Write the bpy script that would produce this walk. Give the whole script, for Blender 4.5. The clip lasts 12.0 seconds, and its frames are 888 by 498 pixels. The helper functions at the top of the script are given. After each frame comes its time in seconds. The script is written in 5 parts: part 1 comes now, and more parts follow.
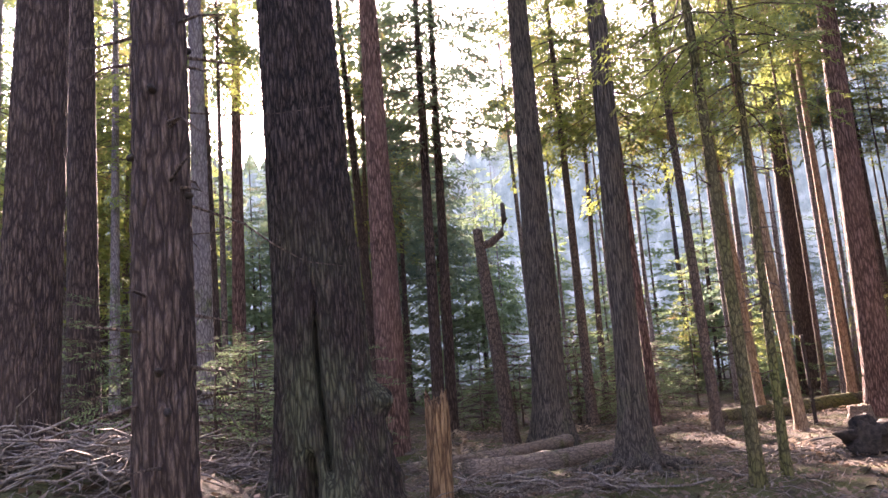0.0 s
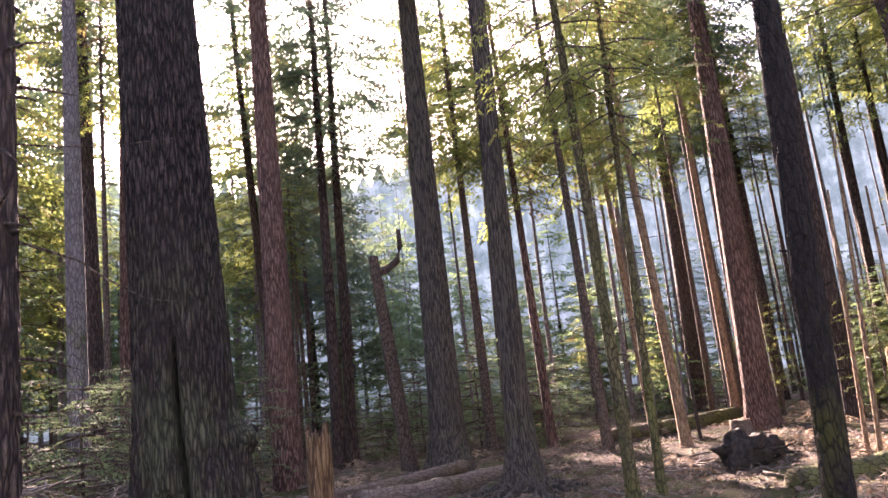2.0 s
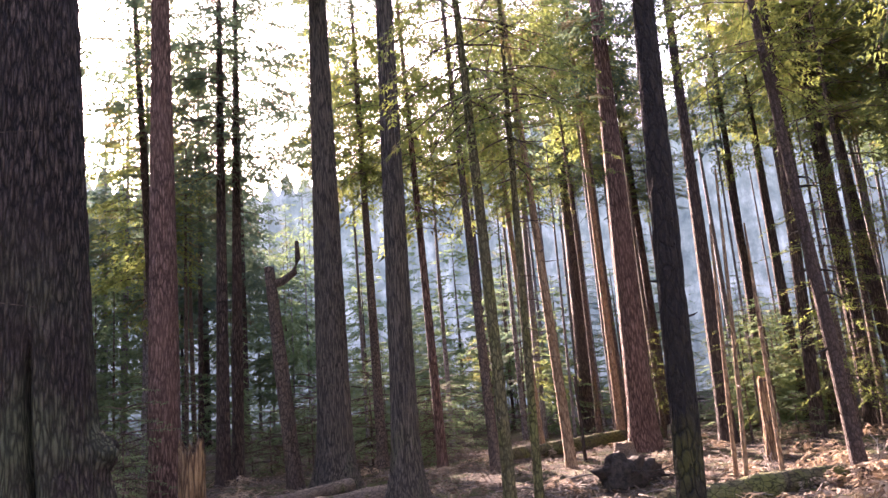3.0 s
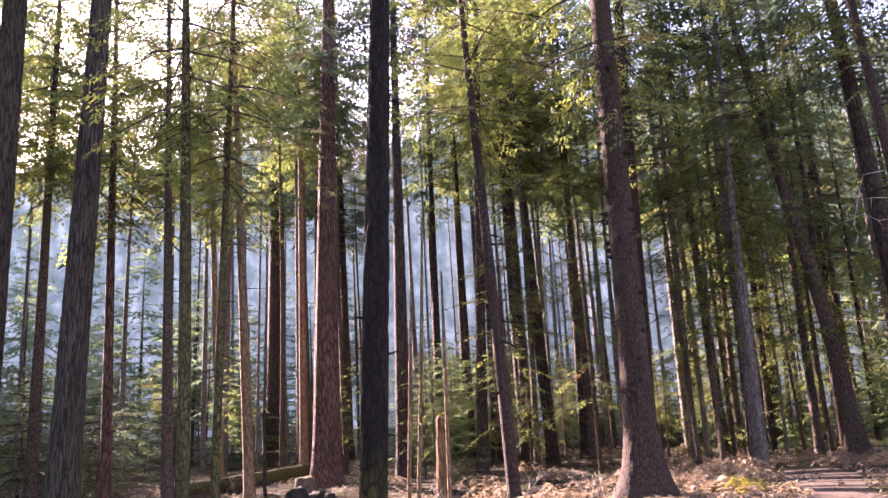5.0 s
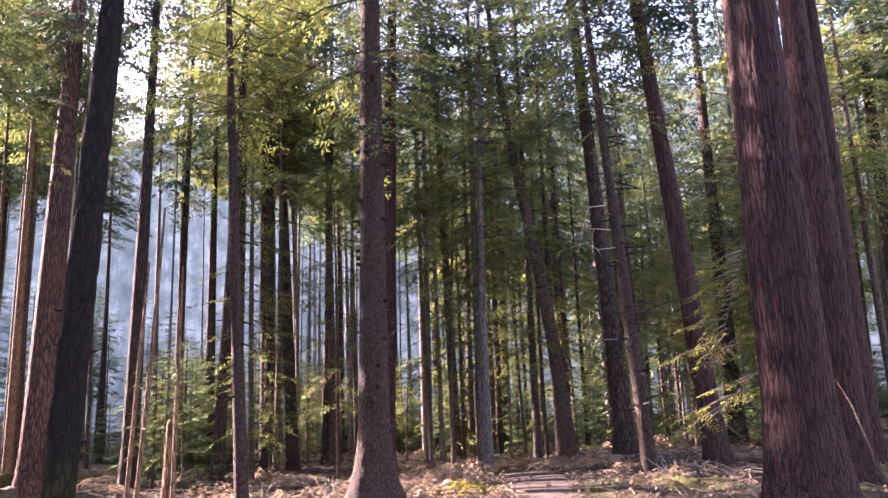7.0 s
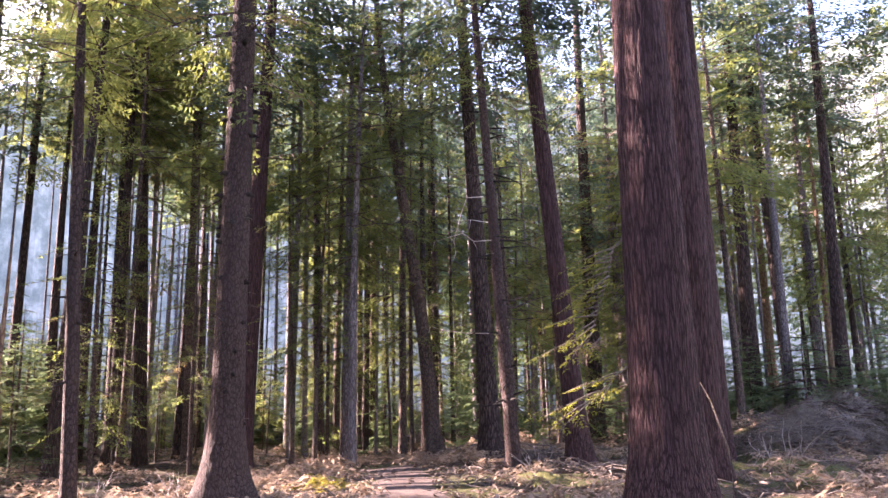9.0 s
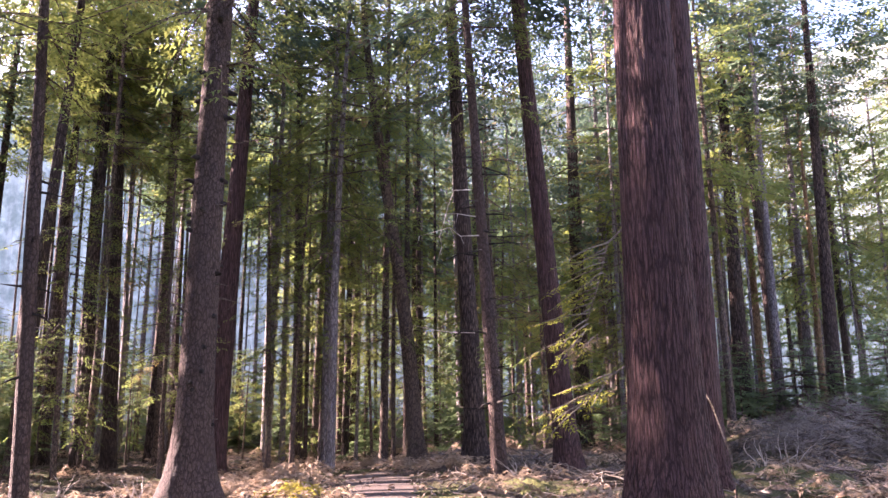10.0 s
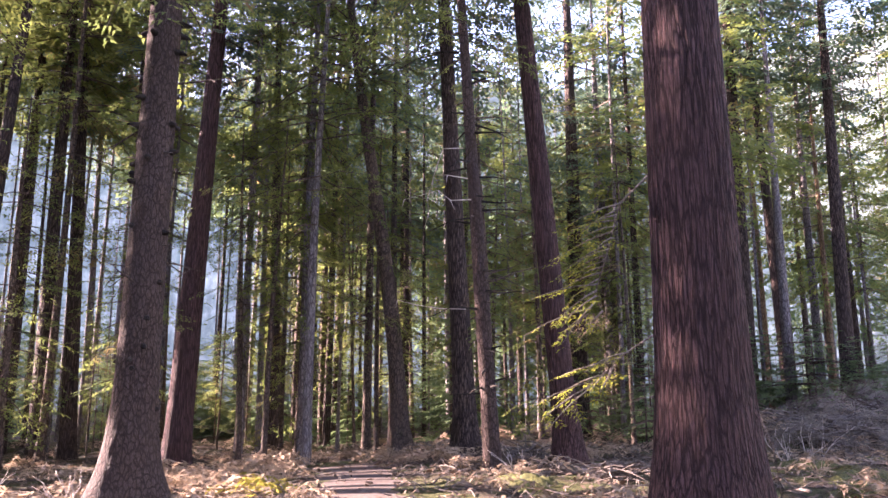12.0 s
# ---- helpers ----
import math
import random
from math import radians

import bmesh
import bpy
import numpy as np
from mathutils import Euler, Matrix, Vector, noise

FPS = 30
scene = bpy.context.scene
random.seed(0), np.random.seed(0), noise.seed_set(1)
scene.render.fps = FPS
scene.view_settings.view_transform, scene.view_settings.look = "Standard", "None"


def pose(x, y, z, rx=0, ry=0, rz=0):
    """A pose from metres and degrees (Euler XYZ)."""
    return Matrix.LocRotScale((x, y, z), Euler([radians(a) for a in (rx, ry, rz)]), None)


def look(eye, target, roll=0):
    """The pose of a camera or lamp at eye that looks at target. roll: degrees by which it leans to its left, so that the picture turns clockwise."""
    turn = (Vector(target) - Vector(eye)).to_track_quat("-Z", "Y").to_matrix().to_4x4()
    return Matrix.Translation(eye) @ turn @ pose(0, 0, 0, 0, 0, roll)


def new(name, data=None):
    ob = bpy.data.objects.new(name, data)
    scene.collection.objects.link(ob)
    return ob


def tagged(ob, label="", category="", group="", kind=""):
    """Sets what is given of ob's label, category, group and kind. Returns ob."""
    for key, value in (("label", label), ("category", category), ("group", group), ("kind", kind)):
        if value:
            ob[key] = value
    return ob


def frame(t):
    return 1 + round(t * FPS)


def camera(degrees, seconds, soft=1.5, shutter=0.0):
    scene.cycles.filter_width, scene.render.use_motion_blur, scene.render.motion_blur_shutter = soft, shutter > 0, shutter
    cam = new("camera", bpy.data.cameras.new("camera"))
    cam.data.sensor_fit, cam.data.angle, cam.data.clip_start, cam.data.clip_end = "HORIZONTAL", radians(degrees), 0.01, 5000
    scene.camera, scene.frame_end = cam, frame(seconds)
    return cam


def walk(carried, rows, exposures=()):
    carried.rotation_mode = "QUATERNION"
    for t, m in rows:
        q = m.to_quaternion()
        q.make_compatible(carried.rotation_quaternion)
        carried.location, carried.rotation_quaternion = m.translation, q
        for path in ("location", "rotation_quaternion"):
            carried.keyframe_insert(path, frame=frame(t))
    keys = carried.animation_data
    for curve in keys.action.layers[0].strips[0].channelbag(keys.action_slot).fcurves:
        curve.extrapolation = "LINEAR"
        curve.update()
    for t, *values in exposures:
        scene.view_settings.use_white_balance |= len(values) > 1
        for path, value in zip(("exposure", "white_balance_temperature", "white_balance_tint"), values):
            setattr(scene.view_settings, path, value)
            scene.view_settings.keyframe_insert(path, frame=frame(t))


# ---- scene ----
cam = camera(61.5, 12.0, soft=1.5)
METRES, EYE, TILT, LEAN, TURN = 5.5, 1.5, 0.0, 0.0, -8.1
ROWS = [
    (0.0, 0.0, 0.0, 0.0, 0.71, 9.45, 4.25),
    (0.5, 0.0256, 0.0032, 0.0021, -0.94, 9.84, 4.97),
    (1.0, 0.0556, 0.0037, 0.003, -2.26, 10.18, 5.67),
    (1.5, 0.0763, 0.0042, 0.0043, -3.72, 10.49, 6.18),
    (2.0, 0.1111, -0.005, 0.0046, -5.7, 10.73, 6.15),
    (2.5, 0.1459, -0.0037, 0.0027, -9.08, 10.98, 5.61),
    (3.0, 0.1659, 0.005, 0.005, -13.19, 11.27, 4.71),
    (5.0, 0.1574, 0.0268, 0.0044, -36.54, 12.23, 2.73),
    (5.5, 0.169, 0.0224, 0.0045, -41.82, 12.05, 2.46),
    (6.0, 0.1848, 0.0207, 0.0041, -46.63, 11.88, 2.22),
    (6.5, 0.1988, 0.0088, 0.0023, -51.09, 11.85, 2.04),
    (7.0, 0.2138, -0.0026, 0.005, -55.0, 11.81, 1.98),
    (7.5, 0.2256, -0.0084, 0.0046, -58.41, 11.62, 1.95),
    (9.5, 0.4257, 0.1014, -0.0193, -65.72, 11.44, 0.63),
    (10.0, 0.5088, 0.1377, -0.0271, -66.14, 11.71, 0.43),
    (10.5, 0.6014, 0.1727, -0.0352, -66.64, 11.84, 0.4),
    (11.0, 0.6887, 0.202, -0.0403, -66.62, 11.68, 0.29),
    (11.5, 0.7802, 0.248, -0.0436, -66.76, 11.44, 0.22),
    (12.0, 0.8766, 0.2844, -0.0533, -66.88, 11.06, 0.18),
]
walk(cam, [(t, pose(0, 0, EYE, TILT, LEAN, TURN) @ pose(METRES * x, METRES * y, METRES * z, 90 + pitch, roll, yaw)) for t, x, y, z, yaw, pitch, roll in ROWS],
     [(0.0, 3.9, 6650, 43), (3.0, 3.7, 6600, 43), (5.5, 3.5, 6350, 47), (7.5, 3.62, 6250, 46), (12.0, 3.75, 6200, 44)])

# ---- light ----
world = bpy.data.worlds.new("sky")
scene.world = world
world.use_nodes = True
wn = world.node_tree.nodes
sky = wn.new("ShaderNodeTexSky")
sky.sky_type = "NISHITA"
sky.sun_disc = False
sky.sun_elevation, sky.sun_rotation = radians(22.2), radians(0.0)
sky.air_density, sky.dust_density, sky.ozone_density = 1.0, 3.0, 1.0
wn["Background"].inputs["Strength"].default_value = 0.11
world.node_tree.links.new(sky.outputs[0], wn["Background"].inputs[0])
sun = new("sun", bpy.data.lights.new("sun", "SUN"))
sun.data.energy, sun.data.angle, sun.data.color = 5.0, radians(0.6), (1.0, 0.86, 0.66)
sun.matrix_world = look((0, 0, 30), (0.006, -0.926, 29.6215))


# ---- materials ----
def material(name):
    m = bpy.data.materials.new(name)
    m.use_nodes = True
    nt = m.node_tree
    return m, nt, nt.nodes["Principled BSDF"]


def node(nt, kind, **values):
    n = nt.nodes.new(kind)
    for key, value in values.items():
        n.inputs[key.replace("_", " ")].default_value = value
    return n


def ramp(nt, source, stops):
    r = nt.nodes.new("ShaderNodeValToRGB")
    els = r.color_ramp.elements
    while len(els) < len(stops):
        els.new(0.5)
    for el, (at, colour) in zip(els, stops):
        el.position, el.color = at, (*colour, 1)
    nt.links.new(source, r.inputs[0])
    return r.outputs[0]


def mix(nt, fac, a, b):
    n = nt.nodes.new("ShaderNodeMix")
    n.data_type = "RGBA"
    if isinstance(fac, float):
        n.inputs[0].default_value = fac
    else:
        nt.links.new(fac, n.inputs[0])
    for socket, v in ((n.inputs[6], a), (n.inputs[7], b)):
        if isinstance(v, tuple):
            socket.default_value = (*v, 1)
        else:
            nt.links.new(v, socket)
    return n.outputs[2]


def spot(nt, stretch=(1, 1, 1), shift=True):
    """Object coordinates, stretched, and shifted from object to object."""
    tc = nt.nodes.new("ShaderNodeTexCoord")
    mp = nt.nodes.new("ShaderNodeMapping")
    mp.inputs["Scale"].default_value = stretch
    nt.links.new(tc.outputs["Object"], mp.inputs[0])
    if shift:
        oi = nt.nodes.new("ShaderNodeObjectInfo")
        mul = nt.nodes.new("ShaderNodeMath")
        mul.operation, mul.inputs[1].default_value = "MULTIPLY", 57.0
        nt.links.new(oi.outputs["Random"], mul.inputs[0])
        nt.links.new(mul.outputs[0], mp.inputs["Location"])
    return mp.outputs[0]


def ridges(nt, co, scale, edge, warp):
    """Plates with winding cracks between them, from 0 in a crack to 1 on a plate."""
    n = node(nt, "ShaderNodeTexNoise", Scale=scale * 0.9, Detail=3.0, Roughness=0.6)
    nt.links.new(co, n.inputs["Vector"])
    bend = nt.nodes.new("ShaderNodeVectorMath")
    bend.operation = "MULTIPLY_ADD"
    bend.inputs[1].default_value = (warp, warp, warp)
    nt.links.new(n.outputs["Color"], bend.inputs[0])
    nt.links.new(co, bend.inputs[2])
    v = node(nt, "ShaderNodeTexVoronoi", Scale=scale)
    v.feature = "DISTANCE_TO_EDGE"
    nt.links.new(bend.outputs[0], v.inputs["Vector"])
    return ramp(nt, v.outputs["Distance"], [(edge * 0.1, (0, 0, 0)), (edge, (1, 1, 1))])


def bark(name, crack, plate, tint, grain=13.0, tall=2.9, depth=0.03, moss=0.0, moss_colour=(0.07, 0.09, 0.02), moss_top=0.0, edge=0.17):
    """Bark in upright plates between winding cracks; moss in patches, up to moss_top metres where that is given."""
    m, nt, bsdf = material(name)
    co = spot(nt, (grain, grain, tall))
    coarse = ridges(nt, co, 1.0, edge, 1.0)
    close = ridges(nt, co, 2.1, 0.2, 0.8)
    fine = node(nt, "ShaderNodeTexNoise", Scale=4.0, Detail=8.0, Roughness=0.7)
    nt.links.new(co, fine.inputs["Vector"])
    big = node(nt, "ShaderNodeTexNoise", Scale=0.9, Detail=4.0)
    nt.links.new(spot(nt, (1, 1, 0.5)), big.inputs["Vector"])
    tone = mix(nt, ramp(nt, fine.outputs[0], [(0.35, (0, 0, 0)), (0.68, (1, 1, 1))]), plate, tint)
    inner = tuple(0.4 * c + 0.6 * p for c, p in zip(crack, plate))
    colour = mix(nt, close, inner, tone)
    colour = mix(nt, coarse, crack, colour)
    colour = mix(nt, ramp(nt, big.outputs[0], [(0.4, (0, 0, 0)), (0.75, (0.5, 0.5, 0.5))]), colour, inner)
    if moss:
        patch = node(nt, "ShaderNodeTexNoise", Scale=1.7, Detail=6.0, Roughness=0.65)
        nt.links.new(spot(nt, (1, 1, 0.55)), patch.inputs["Vector"])
        cover = ramp(nt, patch.outputs[0], [(0.62 - 0.3 * moss, (0, 0, 0)), (0.75 - 0.2 * moss, (0.8, 0.8, 0.8))])
        if moss_top:
            tc = nt.nodes.new("ShaderNodeTexCoord")
            sep = nt.nodes.new("ShaderNodeSeparateXYZ")
            nt.links.new(tc.outputs["Object"], sep.inputs[0])
            rng = node(nt, "ShaderNodeMapRange", From_Min=moss_top * 0.4, From_Max=moss_top, To_Min=1.0, To_Max=0.0)
            nt.links.new(sep.outputs["Z"], rng.inputs["Value"])
            mul = nt.nodes.new("ShaderNodeMath")
            mul.operation = "MULTIPLY"
            nt.links.new(rng.outputs[0], mul.inputs[0])
            nt.links.new(cover, mul.inputs[1])
            cover = mul.outputs[0]
        lit = mix(nt, coarse, tuple(0.25 * c for c in moss_colour), moss_colour)
        colour = mix(nt, cover, colour, lit)
    nt.links.new(colour, bsdf.inputs["Base Color"])
    bsdf.inputs["Roughness"].default_value = 0.9
    bsdf.inputs["Specular IOR Level"].default_value = 0.25
    high = nt.nodes.new("ShaderNodeMath")
    high.operation = "MULTIPLY_ADD"
    high.inputs[1].default_value = 0.35
    nt.links.new(close, high.inputs[0])
    nt.links.new(coarse, high.inputs[2])
    rough = nt.nodes.new("ShaderNodeMath")
    rough.operation = "MULTIPLY_ADD"
    rough.inputs[1].default_value = 0.35
    nt.links.new(fine.outputs[0], rough.inputs[0])
    nt.links.new(high.outputs[0], rough.inputs[2])
    bump = node(nt, "ShaderNodeBump", Strength=1.0, Distance=depth)
    nt.links.new(rough.outputs[0], bump.inputs["Height"])
    nt.links.new(bump.outputs[0], bsdf.inputs["Normal"])
    return m


BARK = {
    "fir": bark("fir_bark", (0.018, 0.011, 0.011), (0.11, 0.076, 0.063), (0.19, 0.14, 0.118), grain=16.0, tall=2.5, edge=0.27),
    "old": bark("old_fir_bark", (0.008, 0.005, 0.005), (0.085, 0.06, 0.053), (0.165, 0.125, 0.11), grain=19.0, tall=2.6, edge=0.3, depth=0.05, moss=0.75, moss_colour=(0.15, 0.165, 0.1), moss_top=4.6),
    "red": bark("red_fir_bark", (0.045, 0.022, 0.018), (0.2, 0.115, 0.093), (0.31, 0.205, 0.17), grain=13.0, tall=2.0, edge=0.25),
    "cedar": bark("cedar_bark", (0.02, 0.01, 0.01), (0.088, 0.045, 0.043), (0.155, 0.09, 0.086), grain=20.0, tall=1.5, depth=0.025),
    "spruce": bark("spruce_bark", (0.025, 0.017, 0.014), (0.075, 0.05, 0.044), (0.125, 0.088, 0.077), grain=16.0, tall=6.0, depth=0.012),
    "hemlock": bark("hemlock_bark", (0.03, 0.021, 0.017), (0.12, 0.085, 0.068), (0.19, 0.14, 0.112), grain=14.0, tall=5.0, depth=0.012, moss=0.15),
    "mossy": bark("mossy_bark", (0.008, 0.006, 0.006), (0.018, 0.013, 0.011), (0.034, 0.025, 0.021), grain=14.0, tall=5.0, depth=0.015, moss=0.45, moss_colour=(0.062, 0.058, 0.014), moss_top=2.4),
    # Orange-tan of sunlit trunk edges, put into the colour of the whole bark.
    "pale": bark("pale_sunlit_bark", (0.1, 0.06, 0.038), (0.25, 0.165, 0.1), (0.35, 0.25, 0.165), grain=13.0, tall=3.0, depth=0.01),
    "rot": bark("rotten_wood", (0.06, 0.03, 0.018), (0.28, 0.165, 0.085), (0.42, 0.28, 0.16), grain=12.0, tall=1.2, depth=0.03),
    "mossy_log": bark("mossy_log_bark", (0.02, 0.015, 0.012), (0.075, 0.055, 0.04), (0.13, 0.1, 0.075), grain=5.0, tall=9.0, depth=0.02, moss=0.95, moss_colour=(0.11, 0.12, 0.03), edge=0.08),
    # Haze over far trunks is put into this lighter grey bark.
    "grey": bark("hazed_hemlock_bark", (0.06, 0.05, 0.05), (0.19, 0.165, 0.165), (0.3, 0.27, 0.27), grain=14.0, tall=4.0, depth=0.012, moss=0.12),
    "olive": bark("olive_hemlock_bark", (0.03, 0.026, 0.012), (0.1, 0.085, 0.045), (0.19, 0.165, 0.08), grain=14.0, tall=5.0, depth=0.012, moss=0.5, moss_colour=(0.12, 0.125, 0.035)),
    "ashen": bark("grey_cedar_bark", (0.02, 0.017, 0.016), (0.108, 0.088, 0.072), (0.185, 0.155, 0.128), grain=18.0, tall=1.3, depth=0.025, moss=0.25, moss_colour=(0.1, 0.11, 0.06), moss_top=2.5),
    "log": bark("log_bark", (0.085, 0.064, 0.05), (0.18, 0.13, 0.1), (0.27, 0.21, 0.165), grain=4.5, tall=14.0, edge=0.1, depth=0.02, moss=0.3),
}


def leafage(name, deep, fresh, clear=0.45, dry=None):
    m, nt, bsdf = material(name)
    geo = nt.nodes.new("ShaderNodeNewGeometry")
    ns = node(nt, "ShaderNodeTexNoise", Scale=0.7, Detail=4.0)
    nt.links.new(spot(nt), ns.inputs["Vector"])
    colour = mix(nt, ramp(nt, ns.outputs[0], [(0.35, (0, 0, 0)), (0.65, (1, 1, 1))]), deep, fresh)
    colour = mix(nt, ramp(nt, geo.outputs["Random Per Island"], [(0.0, (0, 0, 0)), (1.0, (0.7, 0.7, 0.7))]), colour, fresh)
    if dry:
        br = node(nt, "ShaderNodeTexNoise", Scale=0.45, Detail=3.0)
        nt.links.new(spot(nt), br.inputs["Vector"])
        colour = mix(nt, ramp(nt, br.outputs[0], [(0.58, (0, 0, 0)), (0.68, (0.85, 0.85, 0.85))]), colour, dry)
    nt.links.new(colour, bsdf.inputs["Base Color"])
    bsdf.inputs["Roughness"].default_value = 0.8
    bsdf.inputs["Specular IOR Level"].default_value = 0.2
    tr = nt.nodes.new("ShaderNodeBsdfTranslucent")
    nt.links.new(colour, tr.inputs[0])
    mx = nt.nodes.new("ShaderNodeMixShader")
    mx.inputs[0].default_value = clear
    nt.links.new(bsdf.outputs[0], mx.inputs[1])
    nt.links.new(tr.outputs[0], mx.inputs[2])
    nt.links.new(mx.outputs[0], nt.nodes["Material Output"].inputs[0])
    return m


NEEDLES = leafage("hemlock_needles", (0.08, 0.13, 0.05), (0.22, 0.25, 0.065), 0.58, dry=(0.22, 0.15, 0.07))
# Lightened and blued so that haze shows in the needle colour.
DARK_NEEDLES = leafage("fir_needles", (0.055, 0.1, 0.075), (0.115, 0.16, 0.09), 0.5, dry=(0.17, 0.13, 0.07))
YOUNG = leafage("sapling_needles", (0.07, 0.12, 0.06), (0.17, 0.23, 0.1), 0.5)
STRAW = leafage("dead_bracken", (0.2, 0.14, 0.095), (0.44, 0.335, 0.235), 0.35)
FERN = leafage("yellow_fern", (0.2, 0.19, 0.04), (0.4, 0.34, 0.06), 0.5)


def plain(name, a, b, scale=8.0, rough=0.85, c=None, depth=0.02):
    m, nt, bsdf = material(name)
    n1 = node(nt, "ShaderNodeTexNoise", Scale=scale, Detail=8.0, Roughness=0.7)
    nt.links.new(spot(nt), n1.inputs["Vector"])
    colour = mix(nt, ramp(nt, n1.outputs[0], [(0.38, (0, 0, 0)), (0.64, (1, 1, 1))]), a, b)
    if c:
        n2 = node(nt, "ShaderNodeTexNoise", Scale=scale * 0.13, Detail=5.0)
        nt.links.new(spot(nt), n2.inputs["Vector"])
        colour = mix(nt, ramp(nt, n2.outputs[0], [(0.5, (0, 0, 0)), (0.62, (0.85, 0.85, 0.85))]), colour, c)
    nt.links.new(colour, bsdf.inputs["Base Color"])
    bsdf.inputs["Roughness"].default_value = rough
    bsdf.inputs["Specular IOR Level"].default_value = 0.2
    bump = node(nt, "ShaderNodeBump", Strength=0.9, Distance=depth)
    nt.links.new(n1.outputs[0], bump.inputs["Height"])
    nt.links.new(bump.outputs[0], bsdf.inputs["Normal"])
    return m


def forest_floor():
    """Dark humus with needle litter in drifts and moss in patches."""
    m, nt, bsdf = material("forest_litter")
    co = spot(nt)
    grain = node(nt, "ShaderNodeTexNoise", Scale=26.0, Detail=8.0, Roughness=0.75)
    drift = node(nt, "ShaderNodeTexNoise", Scale=2.4, Detail=7.0, Roughness=0.68)
    patch = node(nt, "ShaderNodeTexNoise", Scale=0.55, Detail=6.0, Roughness=0.7)
    for n in (grain, drift, patch):
        nt.links.new(co, n.inputs["Vector"])
    needles = mix(nt, ramp(nt, grain.outputs[0], [(0.36, (0, 0, 0)), (0.66, (1, 1, 1))]), (0.035, 0.025, 0.018), (0.17, 0.122, 0.09))
    humus = mix(nt, ramp(nt, grain.outputs[0], [(0.4, (0, 0, 0)), (0.7, (1, 1, 1))]), (0.014, 0.011, 0.009), (0.07, 0.052, 0.04))
    colour = mix(nt, ramp(nt, drift.outputs[0], [(0.42, (0, 0, 0)), (0.58, (1, 1, 1))]), humus, needles)
    green = mix(nt, ramp(nt, grain.outputs[0], [(0.35, (0, 0, 0)), (0.7, (1, 1, 1))]), (0.022, 0.028, 0.01), (0.11, 0.115, 0.035))
    colour = mix(nt, ramp(nt, patch.outputs[0], [(0.46, (0, 0, 0)), (0.56, (0.85, 0.85, 0.85))]), colour, green)
    nt.links.new(colour, bsdf.inputs["Base Color"])
    bsdf.inputs["Roughness"].default_value = 0.95
    bsdf.inputs["Specular IOR Level"].default_value = 0.15
    high = nt.nodes.new("ShaderNodeMath")
    high.operation = "MULTIPLY_ADD"
    high.inputs[1].default_value = 0.4
    nt.links.new(grain.outputs[0], high.inputs[0])
    nt.links.new(drift.outputs[0], high.inputs[2])
    bump = node(nt, "ShaderNodeBump", Strength=1.0, Distance=0.12)
    nt.links.new(high.outputs[0], bump.inputs["Height"])
    nt.links.new(bump.outputs[0], bsdf.inputs["Normal"])
    return m


LITTER = forest_floor()
DIRT = plain("path_dirt", (0.06, 0.045, 0.038), (0.14, 0.105, 0.09), 14.0, c=(0.085, 0.063, 0.053), depth=0.02)
MOSS = plain("moss", (0.028, 0.032, 0.012), (0.12, 0.118, 0.032), 16.0, c=(0.075, 0.058, 0.038), depth=0.06)
TWIG = plain("dead_twig", (0.07, 0.055, 0.045), (0.25, 0.21, 0.18), 20.0, depth=0.004)
BLACK = plain("dark_wood", (0.012, 0.01, 0.009), (0.05, 0.04, 0.034), 9.0, depth=0.05)


# ---- ground ----
def smooth(v, a, b):
    u = np.clip((np.asarray(v, float) - a) / (b - a), 0, 1)
    return u * u * (3 - 2 * u)


PATH = [(-6.0, -2.2), (0.0, -0.1), (5.0, 1.2), (11.0, 3.3), (16.5, 5.35), (20.5, 6.95), (24.6, 8.9)]


def off_path(x, y):
    """How far a place lies from the trodden line."""
    best = np.full(np.shape(x), 1e9)
    for (ax, ay), (bx, by) in zip(PATH, PATH[1:]):
        dx, dy = bx - ax, by - ay
        u = np.clip(((x - ax) * dx + (y - ay) * dy) / (dx * dx + dy * dy), 0, 1)
        best = np.minimum(best, np.hypot(x - ax - u * dx, y - ay - u * dy))
    return best


def swell(x, y):
    """The ground's own lie, without hummocks."""
    r = np.hypot(x, y)
    bank = 1.4 * smooth(-x, -1.5, 3.5) * smooth(y, 5, 11)
    rise = 0.9 * smooth(x, 24, 31) * smooth(-y, -0.5, 3.5)
    return -0.42 * smooth(r, 0, 14) - 0.5 * smooth(y, 4, 14) + bank + rise


def ground_z(x, y):
    x, y = np.asarray(x, float), np.asarray(y, float)
    h = (0.10 * np.sin(0.9 * x + 1.3 * np.sin(0.7 * y)) * np.sin(1.1 * y + 0.8 * np.sin(0.6 * x))
         + 0.05 * np.sin(2.3 * x + 1.7 * np.sin(1.9 * y + 1)) * np.sin(2.7 * y + 0.5)
         + 0.02 * np.sin(6.1 * x + 2 * np.sin(4.1 * y)) * np.sin(5.3 * y + 2 * np.sin(3.7 * x)))
    r = np.hypot(x - 8, y - 6)
    return swell(x, y) + h * smooth(off_path(x, y), 0.6, 2.2) * (1 - 0.8 * smooth(r, 60, 120))


def gz(x, y):
    return float(ground_z(x, y))


def mesh_ob(name, verts, faces, mat, parent=None, label="", smooth_faces=True):
    me = bpy.data.meshes.new(name)
    me.from_pydata([tuple(v) for v in verts] if not isinstance(verts, list) else verts, [], faces)
    if smooth_faces:
        me.polygons.foreach_set("use_smooth", [True] * len(me.polygons))
    me.materials.append(mat)
    ob = new(name, me)
    if parent:
        ob.parent = parent
    if label:
        ob["label"] = label
    return ob


